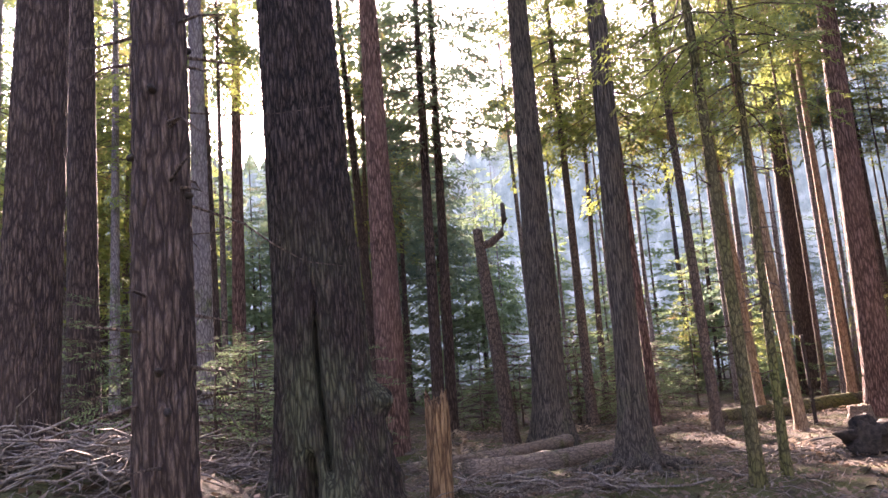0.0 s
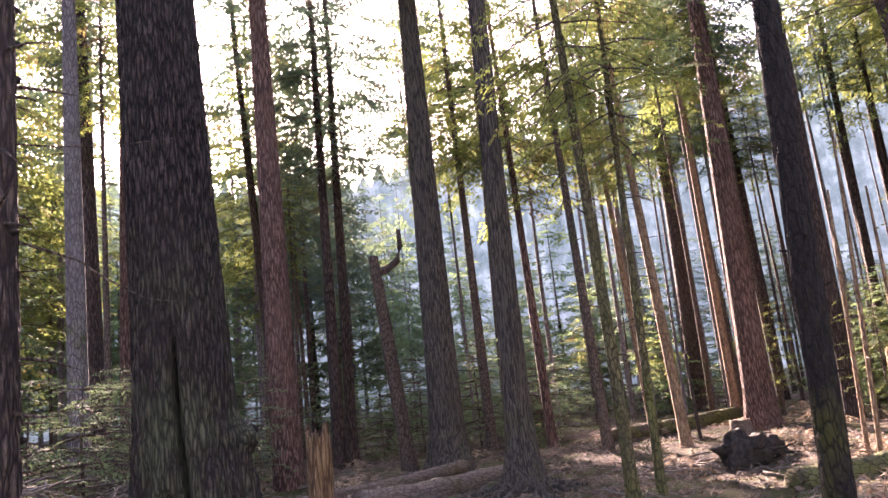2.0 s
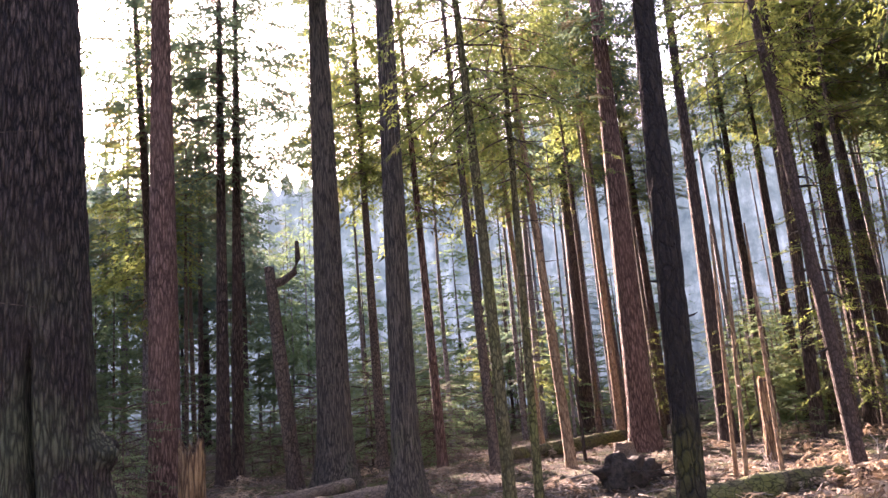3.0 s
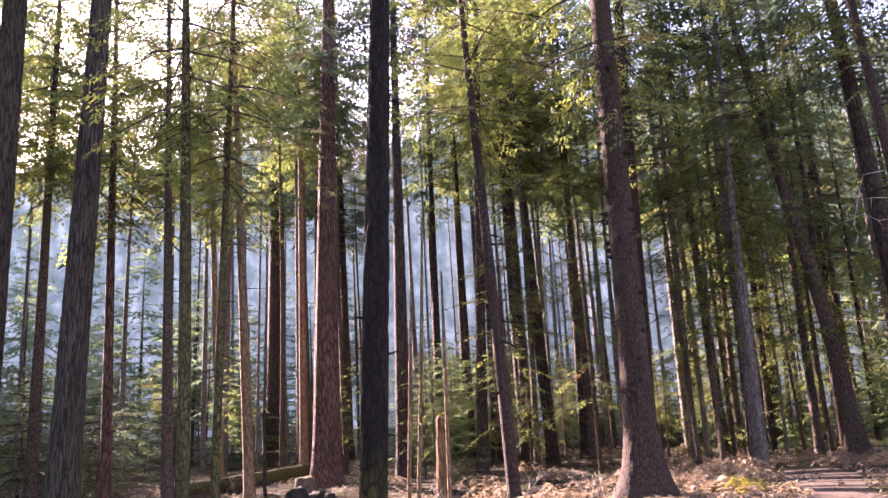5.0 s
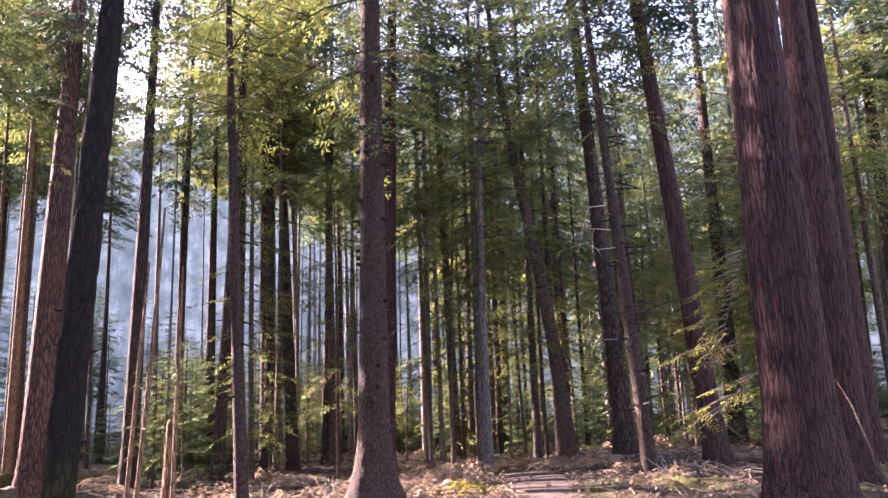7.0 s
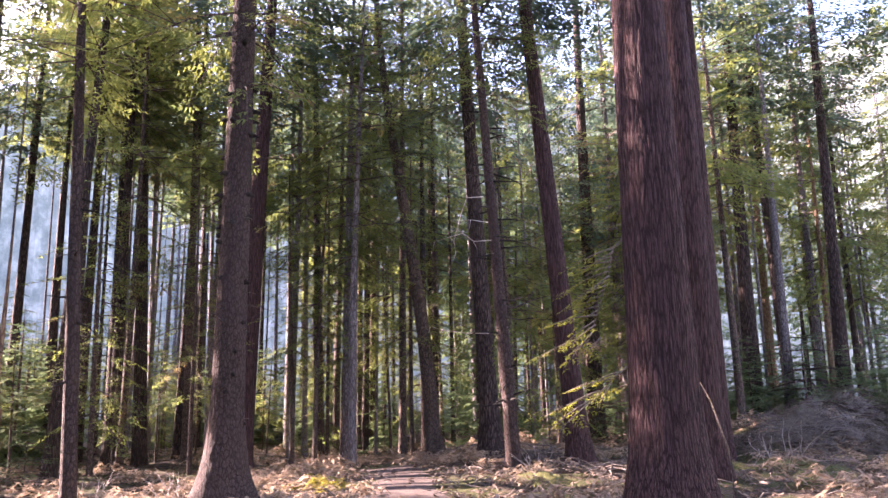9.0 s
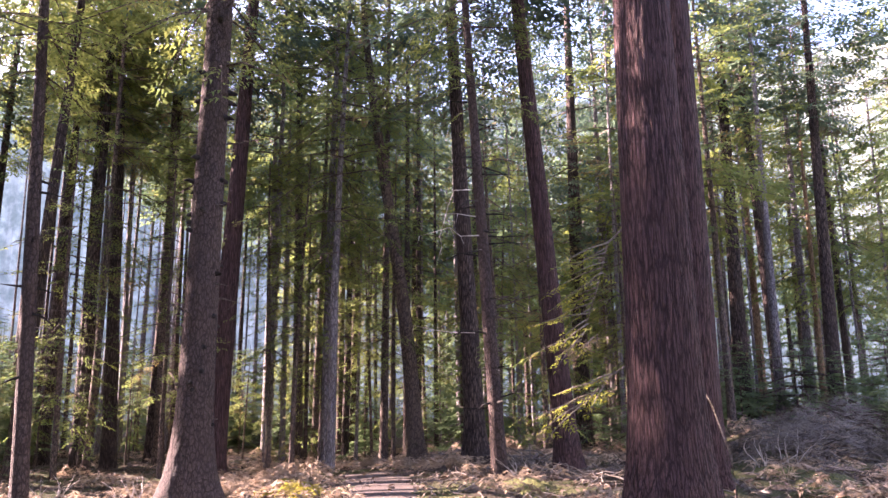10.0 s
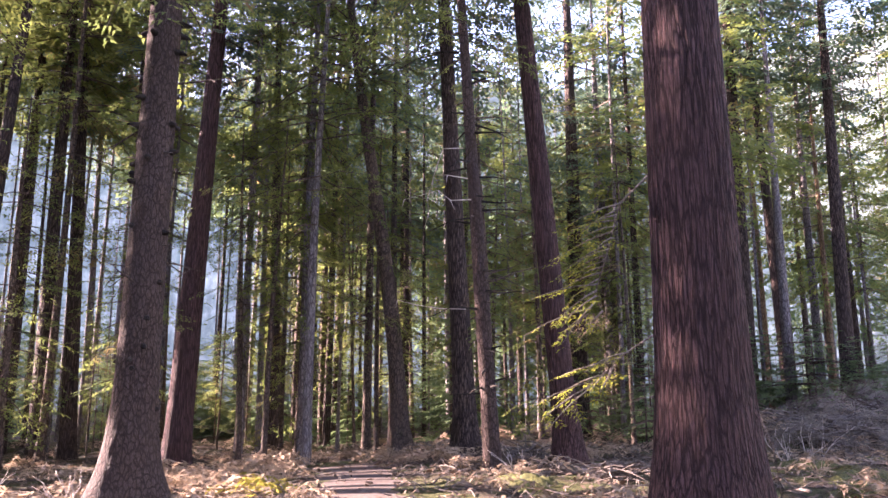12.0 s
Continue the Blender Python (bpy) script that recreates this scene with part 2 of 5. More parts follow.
radii = np.concatenate([np.arange(0.3, 34, 0.3), np.geomspace(34.3, 2500, 46)])
SPOKES = 420
ang = np.linspace(0, 2 * np.pi, SPOKES, endpoint=False)
gx = 9 + np.outer(radii, np.cos(ang)).ravel()
gy = 7 + np.outer(radii, np.sin(ang)).ravel()
gverts = np.column_stack([gx, gy, ground_z(gx, gy)])
gverts = np.vstack([gverts, [9, 7, gz(9, 7)]]).tolist()
gfaces = []
for i in range(len(radii) - 1):
    for j in range(SPOKES):
        k = (j + 1) % SPOKES
        gfaces.append((i * SPOKES + j, (i + 1) * SPOKES + j, (i + 1) * SPOKES + k, i * SPOKES + k))
last = len(gverts) - 1
gfaces += [(last, j, (j + 1) % SPOKES) for j in range(SPOKES)]
ground = tagged(mesh_ob("ground", gverts, gfaces, LITTER), "brown forest floor of needle litter, twigs and moss", "ground", kind="structure")


def build_path():
    pts = []
    for (ax, ay), (bx, by) in zip(PATH, PATH[1:]):
        for k in range(24):
            pts.append((ax + (bx - ax) * k / 24, ay + (by - ay) * k / 24))
    for _ in range(12):
        pts = [pts[0]] + [((a[0] + 2 * b[0] + c[0]) / 4, (a[1] + 2 * b[1] + c[1]) / 4) for a, b, c in zip(pts, pts[1:], pts[2:])] + [pts[-1]]
    verts, faces, n = [], [], 9
    for i, (x, y) in enumerate(pts):
        a, b = pts[max(i - 1, 0)], pts[min(i + 1, len(pts) - 1)]
        d = Vector((b[0] - a[0], b[1] - a[1])).normalized()
        w = 0.9 + 0.15 * math.sin(i * 0.41) + 0.1 * math.sin(i * 1.3)
        for j in range(n):
            s = (j / (n - 1) * 2 - 1)
            px, py = x - d.y * s * w, y + d.x * s * w
            edge = 0.02 * (1 - abs(s) ** 3) - 0.012
            verts.append((px, py, gz(px, py) + edge + 0.004))
    for i in range(len(pts) - 1):
        for j in range(n - 1):
            faces.append((i * n + j, i * n + j + 1, (i + 1) * n + j + 1, (i + 1) * n + j))
    tagged(mesh_ob("footpath", verts, faces, DIRT), "trodden reddish-brown dirt path over the forest floor", "path", kind="structure")


build_path()


# ---- trees ----
def tube(points, radii_, sides, verts, faces, cap=True):
    """Adds a bent, tapered tube to verts and faces."""
    start = len(verts)
    for i, p in enumerate(points):
        a, b = Vector(points[max(i - 1, 0)]), Vector(points[min(i + 1, len(points) - 1)])
        d = (b - a).normalized()
        u = d.cross(Vector((0, 0, 1)) if abs(d.z) < 0.9 else Vector((1, 0, 0))).normalized()
        v = d.cross(u)
        for j in range(sides):
            t = 2 * math.pi * j / sides
            verts.append(tuple(Vector(p) + (u * math.cos(t) + v * math.sin(t)) * radii_[i]))
    for i in range(len(points) - 1):
        for j in range(sides):
            k = (j + 1) % sides
            faces.append((start + i * sides + j, start + i * sides + k, start + (i + 1) * sides + k, start + (i + 1) * sides + j))
    if cap:
        faces.append(tuple(start + (len(points) - 1) * sides + j for j in range(sides)))
        faces.append(tuple(start + sides - 1 - j for j in range(sides)))


def trunk_mesh(lean, diam, height, seed, flare=0.35, fine=0, bend=0.0, top=0.15, furrow=0.022, lobes=5, sink=0.5, carve=None, sides=0, rows=26):
    """A trunk from under the ground up: leaning, tapered, flared at its foot; fine adds furrowed bark down to the given spacing."""
    rnd = random.Random(seed)
    r0 = diam / 2
    if fine:
        sides = int(2 * math.pi * r0 / fine)
        detail_to = 8.0
        zs = list(np.arange(-sink, detail_to, fine * 2.4)) + list(np.linspace(detail_to, height, 12))
    else:
        sides = sides or (14 if diam < 0.4 else 22)
        zs = list(np.linspace(-sink, 1.5, 4 + rows // 5)) + list(np.linspace(1.8, height, rows))
    phase = rnd.uniform(0, 50)
    shape = [(rnd.uniform(0.3, 1), rnd.uniform(0, 6.28)) for _ in range(3)]
    verts, faces = [], []
    for z in zs:
        up = max(z, 0)
        mid_ref = max(1 - (up - 4) * (1 - top) / (height - 4), top) if up > 4 else 1 + (4 - up) * 0.02
        base = r0 * mid_ref
        fl = flare * math.exp(-up / (0.45 + 0.7 * r0))
        ox = lean[0] * z + bend * math.sin(z * 0.33 + phase) * 0.5
        oy = lean[1] * z + bend * math.cos(z * 0.27 + phase) * 0.5
        ox -= bend * math.sin(phase) * 0.5
        oy -= bend * math.cos(phase) * 0.5
        for j in range(sides):
            t = 2 * math.pi * j / sides
            lobe = sum(a * math.sin(lobes * t * (i + 1) / 2 if i % 2 else lobes * t + ph) for i, (a, ph) in enumerate(shape)) / 3
            r = base * (1 + 0.03 * math.sin(2 * t + phase + z * 0.2)) + fl * (0.75 + 0.5 * lobe)
            if fine and z < 8.1:
                # vertical plates with cracks between them
                cx, cy = math.cos(t) * r0, math.sin(t) * r0
                w = noise.noise((cx * 3, cy * 3, z * 0.9 + phase)) * 0.12
                n1 = noise.noise((cx * 15 + w * 9, cy * 15 + w * 9, z * 2.1 + phase))
                n2 = noise.noise((cx * 31, cy * 31, z * 5.0 + phase))
                r += furrow * (min(abs(n1) * 3.2, 1) - 0.75) + 0.28 * furrow * n2
            if carve:
                r += carve(t, z)
            verts.append((ox + r * math.cos(t), oy + r * math.sin(t), z))
    for i in range(len(zs) - 1):
        for j in range(sides):
            k = (j + 1) % sides
            faces.append((i * sides + j, i * sides + k, (i + 1) * sides + k, (i + 1) * sides + j))
    faces.append(tuple((len(zs) - 1) * sides + j for j in range(sides)))
    return verts, faces


def frond(length, rnd, step, leaf, width):
    """One conifer branch along x: side shoots set with flat needle sprays. Gives triangles and the wood's line."""
    tris = []
    sag = rnd.uniform(0.12, 0.3)

    def spine(s):
        return np.array([s * length, 0.05 * math.sin(3 * s + 1), length * (0.12 * s - sag * s * s)])

    s = 0.18 + rnd.uniform(0, 0.08)
    while s < 1.0:
        for side in (-1, 1):
            if rnd.random() < 0.16:
                continue
            o = spine(s)
            ln = length * (0.34 * (1.05 - s) + 0.05) * rnd.uniform(0.7, 1.2)
            a = radians(rnd.uniform(42, 66)) * side
            d = np.array([math.cos(a), math.sin(a), rnd.uniform(-0.35, 0.02)])
            d /= np.linalg.norm(d)
            q = 0.15 * ln
            flip = rnd.random() < 0.5
            while q < ln:
                for sd in ((-1, 1) if not flip else (1, -1)):
                    b = a + sd * radians(rnd.uniform(30, 62))
                    e = np.array([math.cos(b), math.sin(b), d[2] + rnd.uniform(-0.3, 0.08)])
                    e /= np.linalg.norm(e)
                    p = o + d * q
                    lf = leaf * rnd.uniform(0.7, 1.3) * (1.1 - 0.5 * q / ln)
                    side_v = np.array([-e[1], e[0], rnd.uniform(-0.3, 0.3)]) * width * rnd.uniform(0.8, 1.2)
                    tris.append((p - side_v * 0.5 + e * lf * 0.2, p + e * lf, p + side_v * 0.5 + e * lf * 0.25))
                q += step * rnd.uniform(0.75, 1.25)
        s += step * 1.7 / length * rnd.uniform(0.8, 1.25)
    line = [spine(u) for u in (0, 0.3, 0.6, 0.9)]
    return np.array(tris), line


def frond_set(seed, step, leaf, width, lengths):
    rnd = random.Random(seed)
    return [frond(ln, rnd, step, leaf, width) for ln in lengths]


SPANS = (0.9, 1.2, 1.6, 1.9, 2.3, 2.7, 3.3)
FINE_FRONDS = frond_set(3, 0.115, 0.18, 0.055, SPANS)
COARSE_FRONDS = frond_set(4, 0.17, 0.3, 0.12, SPANS)
NEEDLE_FRONDS = frond_set(6, 0.08, 0.12, 0.032, SPANS[:3])
FAR_FRONDS = frond_set(5, 0.27, 0.5, 0.23, SPANS)


def crown_meshes(name, seed, fronds, height, reach, whorls, per, needle_mat, low=0.55, thin=0.0, droop=0.15):
    """Foliage and limbs of one crown, height tall from its lowest branch, as two meshes."""
    rnd = random.Random(seed)
    soup, lv, lf = [], [], []
    for i in range(whorls):
        f = i / whorls
        z = height * (f + rnd.uniform(-0.4, 0.4) / whorls)
        env = reach * (low + (1 - low) * min(f * 4, 1)) * (1 - max(f - 0.25, 0) / 0.75) ** 0.8 + 0.35
        for k in range(per):
            if rnd.random() < 0.18 + thin:
                continue
            want = env * rnd.uniform(0.6, 1.15)
            tris, line = min(fronds, key=lambda q: abs(q[1][-1][0] - want) + rnd.uniform(0, 0.4))
            sc = want / max(line[-1][0], 0.1)
            sc = min(max(sc, 0.75), 1.35)
            az = 6.283 * (k / per) + rnd.uniform(-0.6, 0.6) + i * 0.7
            tilt = rnd.uniform(-0.1, 0.3) + droop - 0.35 * f
            m = Matrix.Translation((0, 0, z)) @ Matrix.Rotation(az, 4, "Z") @ Matrix.Rotation(tilt, 4, "Y") @ Matrix.Rotation(rnd.uniform(-0.3, 0.3), 4, "X") @ Matrix.Scale(sc, 4)
            a = np.array(m)
            soup.append(tris.reshape(-1, 3) @ a[:3, :3].T + a[:3, 3])
            tube([m @ Vector(p) for p in (line[0], line[1], line[3])], [0.022 * sc, 0.015 * sc, 0.003], 3, lv, lf, cap=False)
    pts = np.concatenate(soup)
    me = bpy.data.meshes.new(name)
    n = len(pts) // 3
    me.vertices.add(len(pts))
    me.vertices.foreach_set("co", pts.ravel())
    me.loops.add(len(pts))
    me.loops.foreach_set("vertex_index", np.arange(len(pts)))
    me.polygons.add(n)
    me.polygons.foreach_set("loop_start", np.arange(0, len(pts), 3))
    me.update()
    me.materials.append(needle_mat)
    limbs = bpy.data.meshes.new(name + "_limbs")
    limbs.from_pydata(lv, [], lf)
    limbs.materials.append(BARK["hemlock"])
    return me, limbs


CROWNS = {
    "tall": [crown_meshes("tall_crown", 20 + i, COARSE_FRONDS, 15, 4.0, 21, 5, DARK_NEEDLES, thin=0.02) for i in range(4)],
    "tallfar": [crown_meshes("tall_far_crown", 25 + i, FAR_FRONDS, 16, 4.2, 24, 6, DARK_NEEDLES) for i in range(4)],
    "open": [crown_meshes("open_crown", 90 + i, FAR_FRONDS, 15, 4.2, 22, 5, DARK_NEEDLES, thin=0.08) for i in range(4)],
    "mid": [crown_meshes("mid_crown", 30 + i, FINE_FRONDS, 11, 3.2, 18, 5, NEEDLES) for i in range(3)],
    "midfar": [crown_meshes("mid_far_crown", 40 + i, COARSE_FRONDS, 12, 3.5, 20, 5, NEEDLES) for i in range(4)],
    "low": [crown_meshes("low_crown", 50 + i, FINE_FRONDS, 8, 2.3, 15, 4, NEEDLES, thin=0.05, droop=0.25) for i in range(3)],
    "thin": [crown_meshes("thin_crown", 84 + i, COARSE_FRONDS, 12, 3.4, 18, 5, NEEDLES, thin=0.3) for i in range(3)],
    "tuft": [crown_meshes("tufted_crown", 80 + i, FAR_FRONDS, 10, 2.6, 11, 4, DARK_NEEDLES) for i in range(3)],
    "bush": [crown_meshes("bushy_crown", 70 + i, FAR_FRONDS, 10, 3.2, 17, 5, YOUNG, low=0.9) for i in range(4)],
}
CROWN_TALL = {"tall": 15.0, "tallfar": 15.0, "open": 15.0, "mid": 11.0, "midfar": 12.0, "low": 8.0, "thin": 12.0, "tuft": 10.0, "bush": 10.0}


def stubs(root, lean, diam, rnd, z0, z1, count, reach, mat, thick=1.0):
    """Dead branch stubs on a trunk, each a part."""
    for _ in range(count):
        verts, faces = [], []
        z = rnd.uniform(z0, z1)
        a = rnd.uniform(0, 6.283)
        o = Vector((lean[0] * z, lean[1] * z, z))
        d = Vector((math.cos(a), math.sin(a), rnd.uniform(-0.35, 0.25)))
        ln = rnd.uniform(*reach)
        p0 = o + d * diam * 0.38
        p1 = p0 + d * (diam * 0.17 + ln * 0.5)
        p2 = p1 + d * ln * 0.5 + Vector((rnd.uniform(-0.2, 0.2), rnd.uniform(-0.2, 0.2), rnd.uniform(-0.3, 0.15))) * ln
        tube([p0, p1, p2], [(0.016 + 0.008 * diam) * thick, 0.011 * thick, 0.003 * thick], 6, verts, faces)
        mesh_ob("dead_branch", verts, faces, mat, root)


def crown_on(root, kind, lean, at, top, rnd, wide=1.0, label=""):
    me, limbs = rnd.choice(CROWNS[kind])
    z_scale = (top - at) / CROWN_TALL[kind]
    m = Matrix(((wide, 0, lean[0] * z_scale, lean[0] * at), (0, wide, lean[1] * z_scale, lean[1] * at), (0, 0, z_scale, at), (0, 0, 0, 1))) @ Matrix.Rotation(rnd.uniform(0, 6.28), 4, "Z")
    for nm, data in (("crown", me), ("branchwood", limbs)):
        if data is limbs and kind in ("tallfar", "bush", "open", "tuft"):
            continue
        ob = new(nm, data)
        ob.parent = root
        ob["kind"] = "stuff"
        loc, rot, _ = m.decompose()
        ob.matrix_basis = Matrix.LocRotScale(loc, rot, (wide, wide, z_scale))
    return root


SEED = [100]


def tree(name, label, x, y, lean, diam, height, bark_kind, crown=None, at=12.0, wide=1.0, flare=None, fine=0, bend=0.0, stub=None, group="", top=0.15, furrow=0.022, lobes=5, carve=None, boughs=0):
    SEED[0] += 1
    rnd = random.Random(SEED[0])
    root = tagged(new(name), label, "tree", group)
    root.location = (x, y, gz(x, y))
    v, f = trunk_mesh(lean, diam if fine else diam * 0.92, height, SEED[0], diam * 0.2 if flare is None else flare, fine, bend, top, furrow, lobes, carve=carve)
    mesh_ob("trunk", v, f, BARK[bark_kind], root)
    if stub:
        z0, z1, count, reach = stub
        stubs(root, lean, diam, rnd, z0, z1, count, reach, BLACK if bark_kind == "spruce" else BARK["mossy" if bark_kind == "mossy" else "hemlock"], (3.4 if diam > 0.5 else 1.6) if bark_kind == "spruce" else 1.0)
    if bark_kind == "spruce":
        stubs(root, lean, diam, rnd, 1.5, 8, 9, (0.1, 0.35), TWIG, 0.8)
    for _ in range(boughs):
        z, a, ln = rnd.uniform(3.5, 9.5), rnd.uniform(0, 6.283), rnd.uniform(1.0, 2.4)
        p, d = [Vector((lean[0] * z, lean[1] * z, z))], Vector((math.cos(a), math.sin(a), rnd.uniform(-0.1, 0.35)))
        for k in range(5):
            p.append(p[-1] + d * ln / 5)
            d = (d + Vector((rnd.uniform(-0.2, 0.2), rnd.uniform(-0.2, 0.2), rnd.uniform(-0.25, 0.1)))).normalized()
        v, f = [], []
        tube(p, [0.026, 0.022, 0.017, 0.012, 0.008, 0.003], 5, v, f)
        for k in (2, 3, 4):
            e = p[k] + Vector((rnd.uniform(-0.4, 0.4), rnd.uniform(-0.4, 0.4), rnd.uniform(-0.4, 0.1)))
            tube([p[k], p[k].lerp(e, 0.5), e], [0.01, 0.007, 0.002], 4, v, f)
        mesh_ob("dead_branch", v, f, BARK["hemlock"], root)
    if crown:
        crown_on(root, crown, lean, at, height, rnd, wide)
    return root


FIR = "tall fir with furrowed brown bark rising from the forest floor"
THIN = "slender conifer with a bare lower trunk and green sprays"
GREY = "straight grey-brown conifer trunk in the hazy wood"
# the trees that stand out, each by its foot, lean, thickness and height
def old_fir_foot(t, z):
    """A weathered fissure above a hollow in the old fir's foot, and a burl on its flank."""
    side = (t + 1.62 + math.pi) % (2 * math.pi) - math.pi
    gap = -0.34 * math.exp(-((side - 0.06 * math.sin(z * 2.1)) / 0.075) ** 2) * float(smooth(z, 3.3, 2.3)) * float(smooth(z, 0.6, 1.0))
    hollow = -0.36 * math.exp(-((side + 0.33) / 0.13) ** 2) * float(smooth(z, 1.15, 0.85))
    flank = (t + 0.2 + math.pi) % (2 * math.pi) - math.pi
    lump = noise.noise((math.cos(t) * 5, math.sin(t) * 5, z * 4))
    burl = (0.25 + 0.16 * lump) * math.exp(-(flank / 0.3) ** 2 - ((z - 1.62) / 0.17) ** 2)
    swell_ = (0.13 + 0.07 * lump) * math.exp(-(flank / 0.5) ** 2) * float(smooth(z, 2.0, 0.9))
    return gap + hollow + burl + swell_


tree("fir_tree", "broad old fir with deeply furrowed, moss-tinged bark and a scarred foot", -0.23, 10.29, (-0.031, -0.001), 1.2, 34, "old", "tall", 17, flare=0.42, fine=0.02, furrow=0.032, lobes=4, carve=old_fir_foot)
tree("fir_tree", "fir with knotty brown bark and thin dead twigs", -1.55, 6.83, (-0.004, 0.0), 0.49, 30, "fir", "tall", 15, fine=0.018, stub=(0.5, 8, 24, (0.1, 0.7)), flare=0.06, furrow=0.022)
tree("fir_tree", "stout fir with reddish furrowed bark behind a heap of twigs", -4.95, 12.56, (0.022, 0.008), 0.88, 32, "fir", "tall", 16, fine=0.022, furrow=0.026, flare=0.06)
tree("fir_tree", FIR, -5.56, 17.12, (-0.009, -0.003), 0.71, 33, "fir", "tall", 15)
tree("fir_tree", FIR, 1.40, 23.6, (-0.001, 0.0), 0.85, 32, "red", "tall", 17, fine=0.04, flare=0.06)
tree("fir_tree", GREY, -4.64, 27.61, (-0.019, -0.003), 0.79, 32, "fir", "tall", 14)
tree("fir_tree", GREY, -4.29, 31.71, (0.014, 0.002), 0.6, 30, "red", "tall", 14)
tree("fir_tree", GREY, -3.31, 18.7, (-0.008, 0.0), 0.46, 30, "grey", "tall", 16)
tree("hemlock_tree", GREY, -3.91, 25.7, (0.0, 0.0), 0.22, 20, "hemlock", "midfar", 11, wide=0.7)
tree("fir_tree", GREY, -8.3, 28.8, (0.004, 0.0), 0.4, 26, "grey", "midfar", 9)
tree("fir_tree", GREY, 1.51, 33.98, (-0.048, 0.002), 0.51, 30, "fir", "tall", 15)
tree("hemlock_tree", THIN, 0.98, 33.99, (0.03, 0.0), 0.29, 24, "hemlock", "midfar", 10)
tree("fir_tree", GREY, 3.56, 29.79, (0.013, -0.002), 0.51, 28, "fir", "tall", 12)
tree("fir_tree", GREY, 4.18, 30.71, (0.02, -0.003), 0.48, 28, "fir", "tall", 11)
tree("fir_tree", "big fir with purple-grey bark and a wide foot", 6.28, 23.16, (0.01, -0.003), 0.96, 32, "ashen", "tall", 16, flare=0.4, fine=0.04, furrow=0.025)
tree("hemlock_tree", THIN, 9.33, 28.51, (-0.005, 0.002), 0.41, 26, "hemlock", "midfar", 10.5)
tree("cedar_tree", "grey cedar with spreading roots on the forest floor", 6.3, 16.43, (0.02, -0.008), 0.58, 28, "ashen", "tall", 14, flare=0.42, lobes=6, fine=0.03, furrow=0.018)
tree("fir_tree", "slim fir with red bark", 10.8, 25.9, (-0.019, 0.008), 0.36, 24, "red", "midfar", 9)
tree("hemlock_tree", THIN, 10.82, 21.43, (-0.022, 0.011), 0.32, 22, "hemlock", "mid", 8.4, stub=(2, 7, 10, (0.2, 0.8)))
tree("hemlock_tree", "slim dark hemlock pole with a sunlit edge", 7.07, 12.77, (-0.013, 0.007), 0.24, 18, "olive", "low", 7.5, stub=(1.5, 7, 16, (0.15, 0.7)), bend=0.06)
tree("hemlock_tree", "slim dark hemlock pole with a sunlit edge", 7.94, 13.31, (0.015, -0.009), 0.18, 16, "olive", "low", 7, stub=(1.5, 7, 14, (0.15, 0.7)), bend=0.06)
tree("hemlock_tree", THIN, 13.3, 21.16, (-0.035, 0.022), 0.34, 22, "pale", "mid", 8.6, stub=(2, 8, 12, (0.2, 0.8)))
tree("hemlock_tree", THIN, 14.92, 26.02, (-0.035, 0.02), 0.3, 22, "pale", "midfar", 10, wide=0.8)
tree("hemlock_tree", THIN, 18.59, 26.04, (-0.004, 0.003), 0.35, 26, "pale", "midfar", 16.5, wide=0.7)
tree("fir_tree", "fir with red-brown plated bark, lit along one side", 17.7, 23.35, (0.015, -0.011), 0.99, 32, "red", "tall", 14, flare=0.3)
tree("fir_tree", GREY, 23.04, 35.12, (0.002, -0.002), 1.17, 34, "fir", "tall", 14)
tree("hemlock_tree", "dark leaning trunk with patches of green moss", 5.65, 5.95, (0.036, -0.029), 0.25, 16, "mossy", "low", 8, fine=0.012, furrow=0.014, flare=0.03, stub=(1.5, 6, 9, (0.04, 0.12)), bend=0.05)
tree("fir_tree", GREY, 20.36, 22.03, (0.008, -0.007), 0.59, 30, "fir", "tall", 18)
tree("hemlock_tree", THIN, 14.0, 11.2, (-0.03, 0.036), 0.29, 20, "spruce", "mid", 8.5, stub=(2, 9, 10, (0.1, 0.5)))
tree("spruce_tree", "spruce with scaly brown bark, broken stubs and a flared foot", 15.6, 8.9, (0.003, -0.004), 0.64, 28, "spruce", "mid", 9, fine=0.02, furrow=0.008, flare=0.68, lobes=3, stub=(0.8, 10, 60, (0.02, 0.12)), wide=1.2, boughs=7)
tree("cedar_tree", "smooth reddish cedar trunk behind a spruce", 24.3, 14.0, (0.021, -0.03), 0.75, 28, "cedar", "tall", 13)
tree("hemlock_tree", "leaning hemlock with a knotted trunk", 27.77, 8.36, (-0.031, 0.097), 0.53, 24, "hemlock", "mid", 9, bend=0.5, flare=0.3)
tree("fir_tree", FIR, 26.34, 5.92, (-0.01, 0.043), 0.65, 30, "fir", "tall", 12, flare=0.3)
tree("spruce_tree", "slim pale spruce pole with dead branches", 21.6, 4.21, (-0.011, 0.054), 0.37, 22, "spruce", "mid", 10, stub=(1.5, 10, 30, (0.15, 1.1)), flare=0.08, boughs=9)
tree("cedar_tree", "leaning cedar with a sunlit strip and mossy foot", 23.33, 2.72, (-0.009, 0.073), 0.62, 28, "cedar", "tall", 13, flare=0.25)
tree("cedar_tree", "large red cedar with fibrous bark and a flared foot", 14.0, 0.26, (0.0, -0.002), 0.94, 32, "cedar", "tall", 15, flare=0.4, fine=0.02, furrow=0.016, lobes=4)
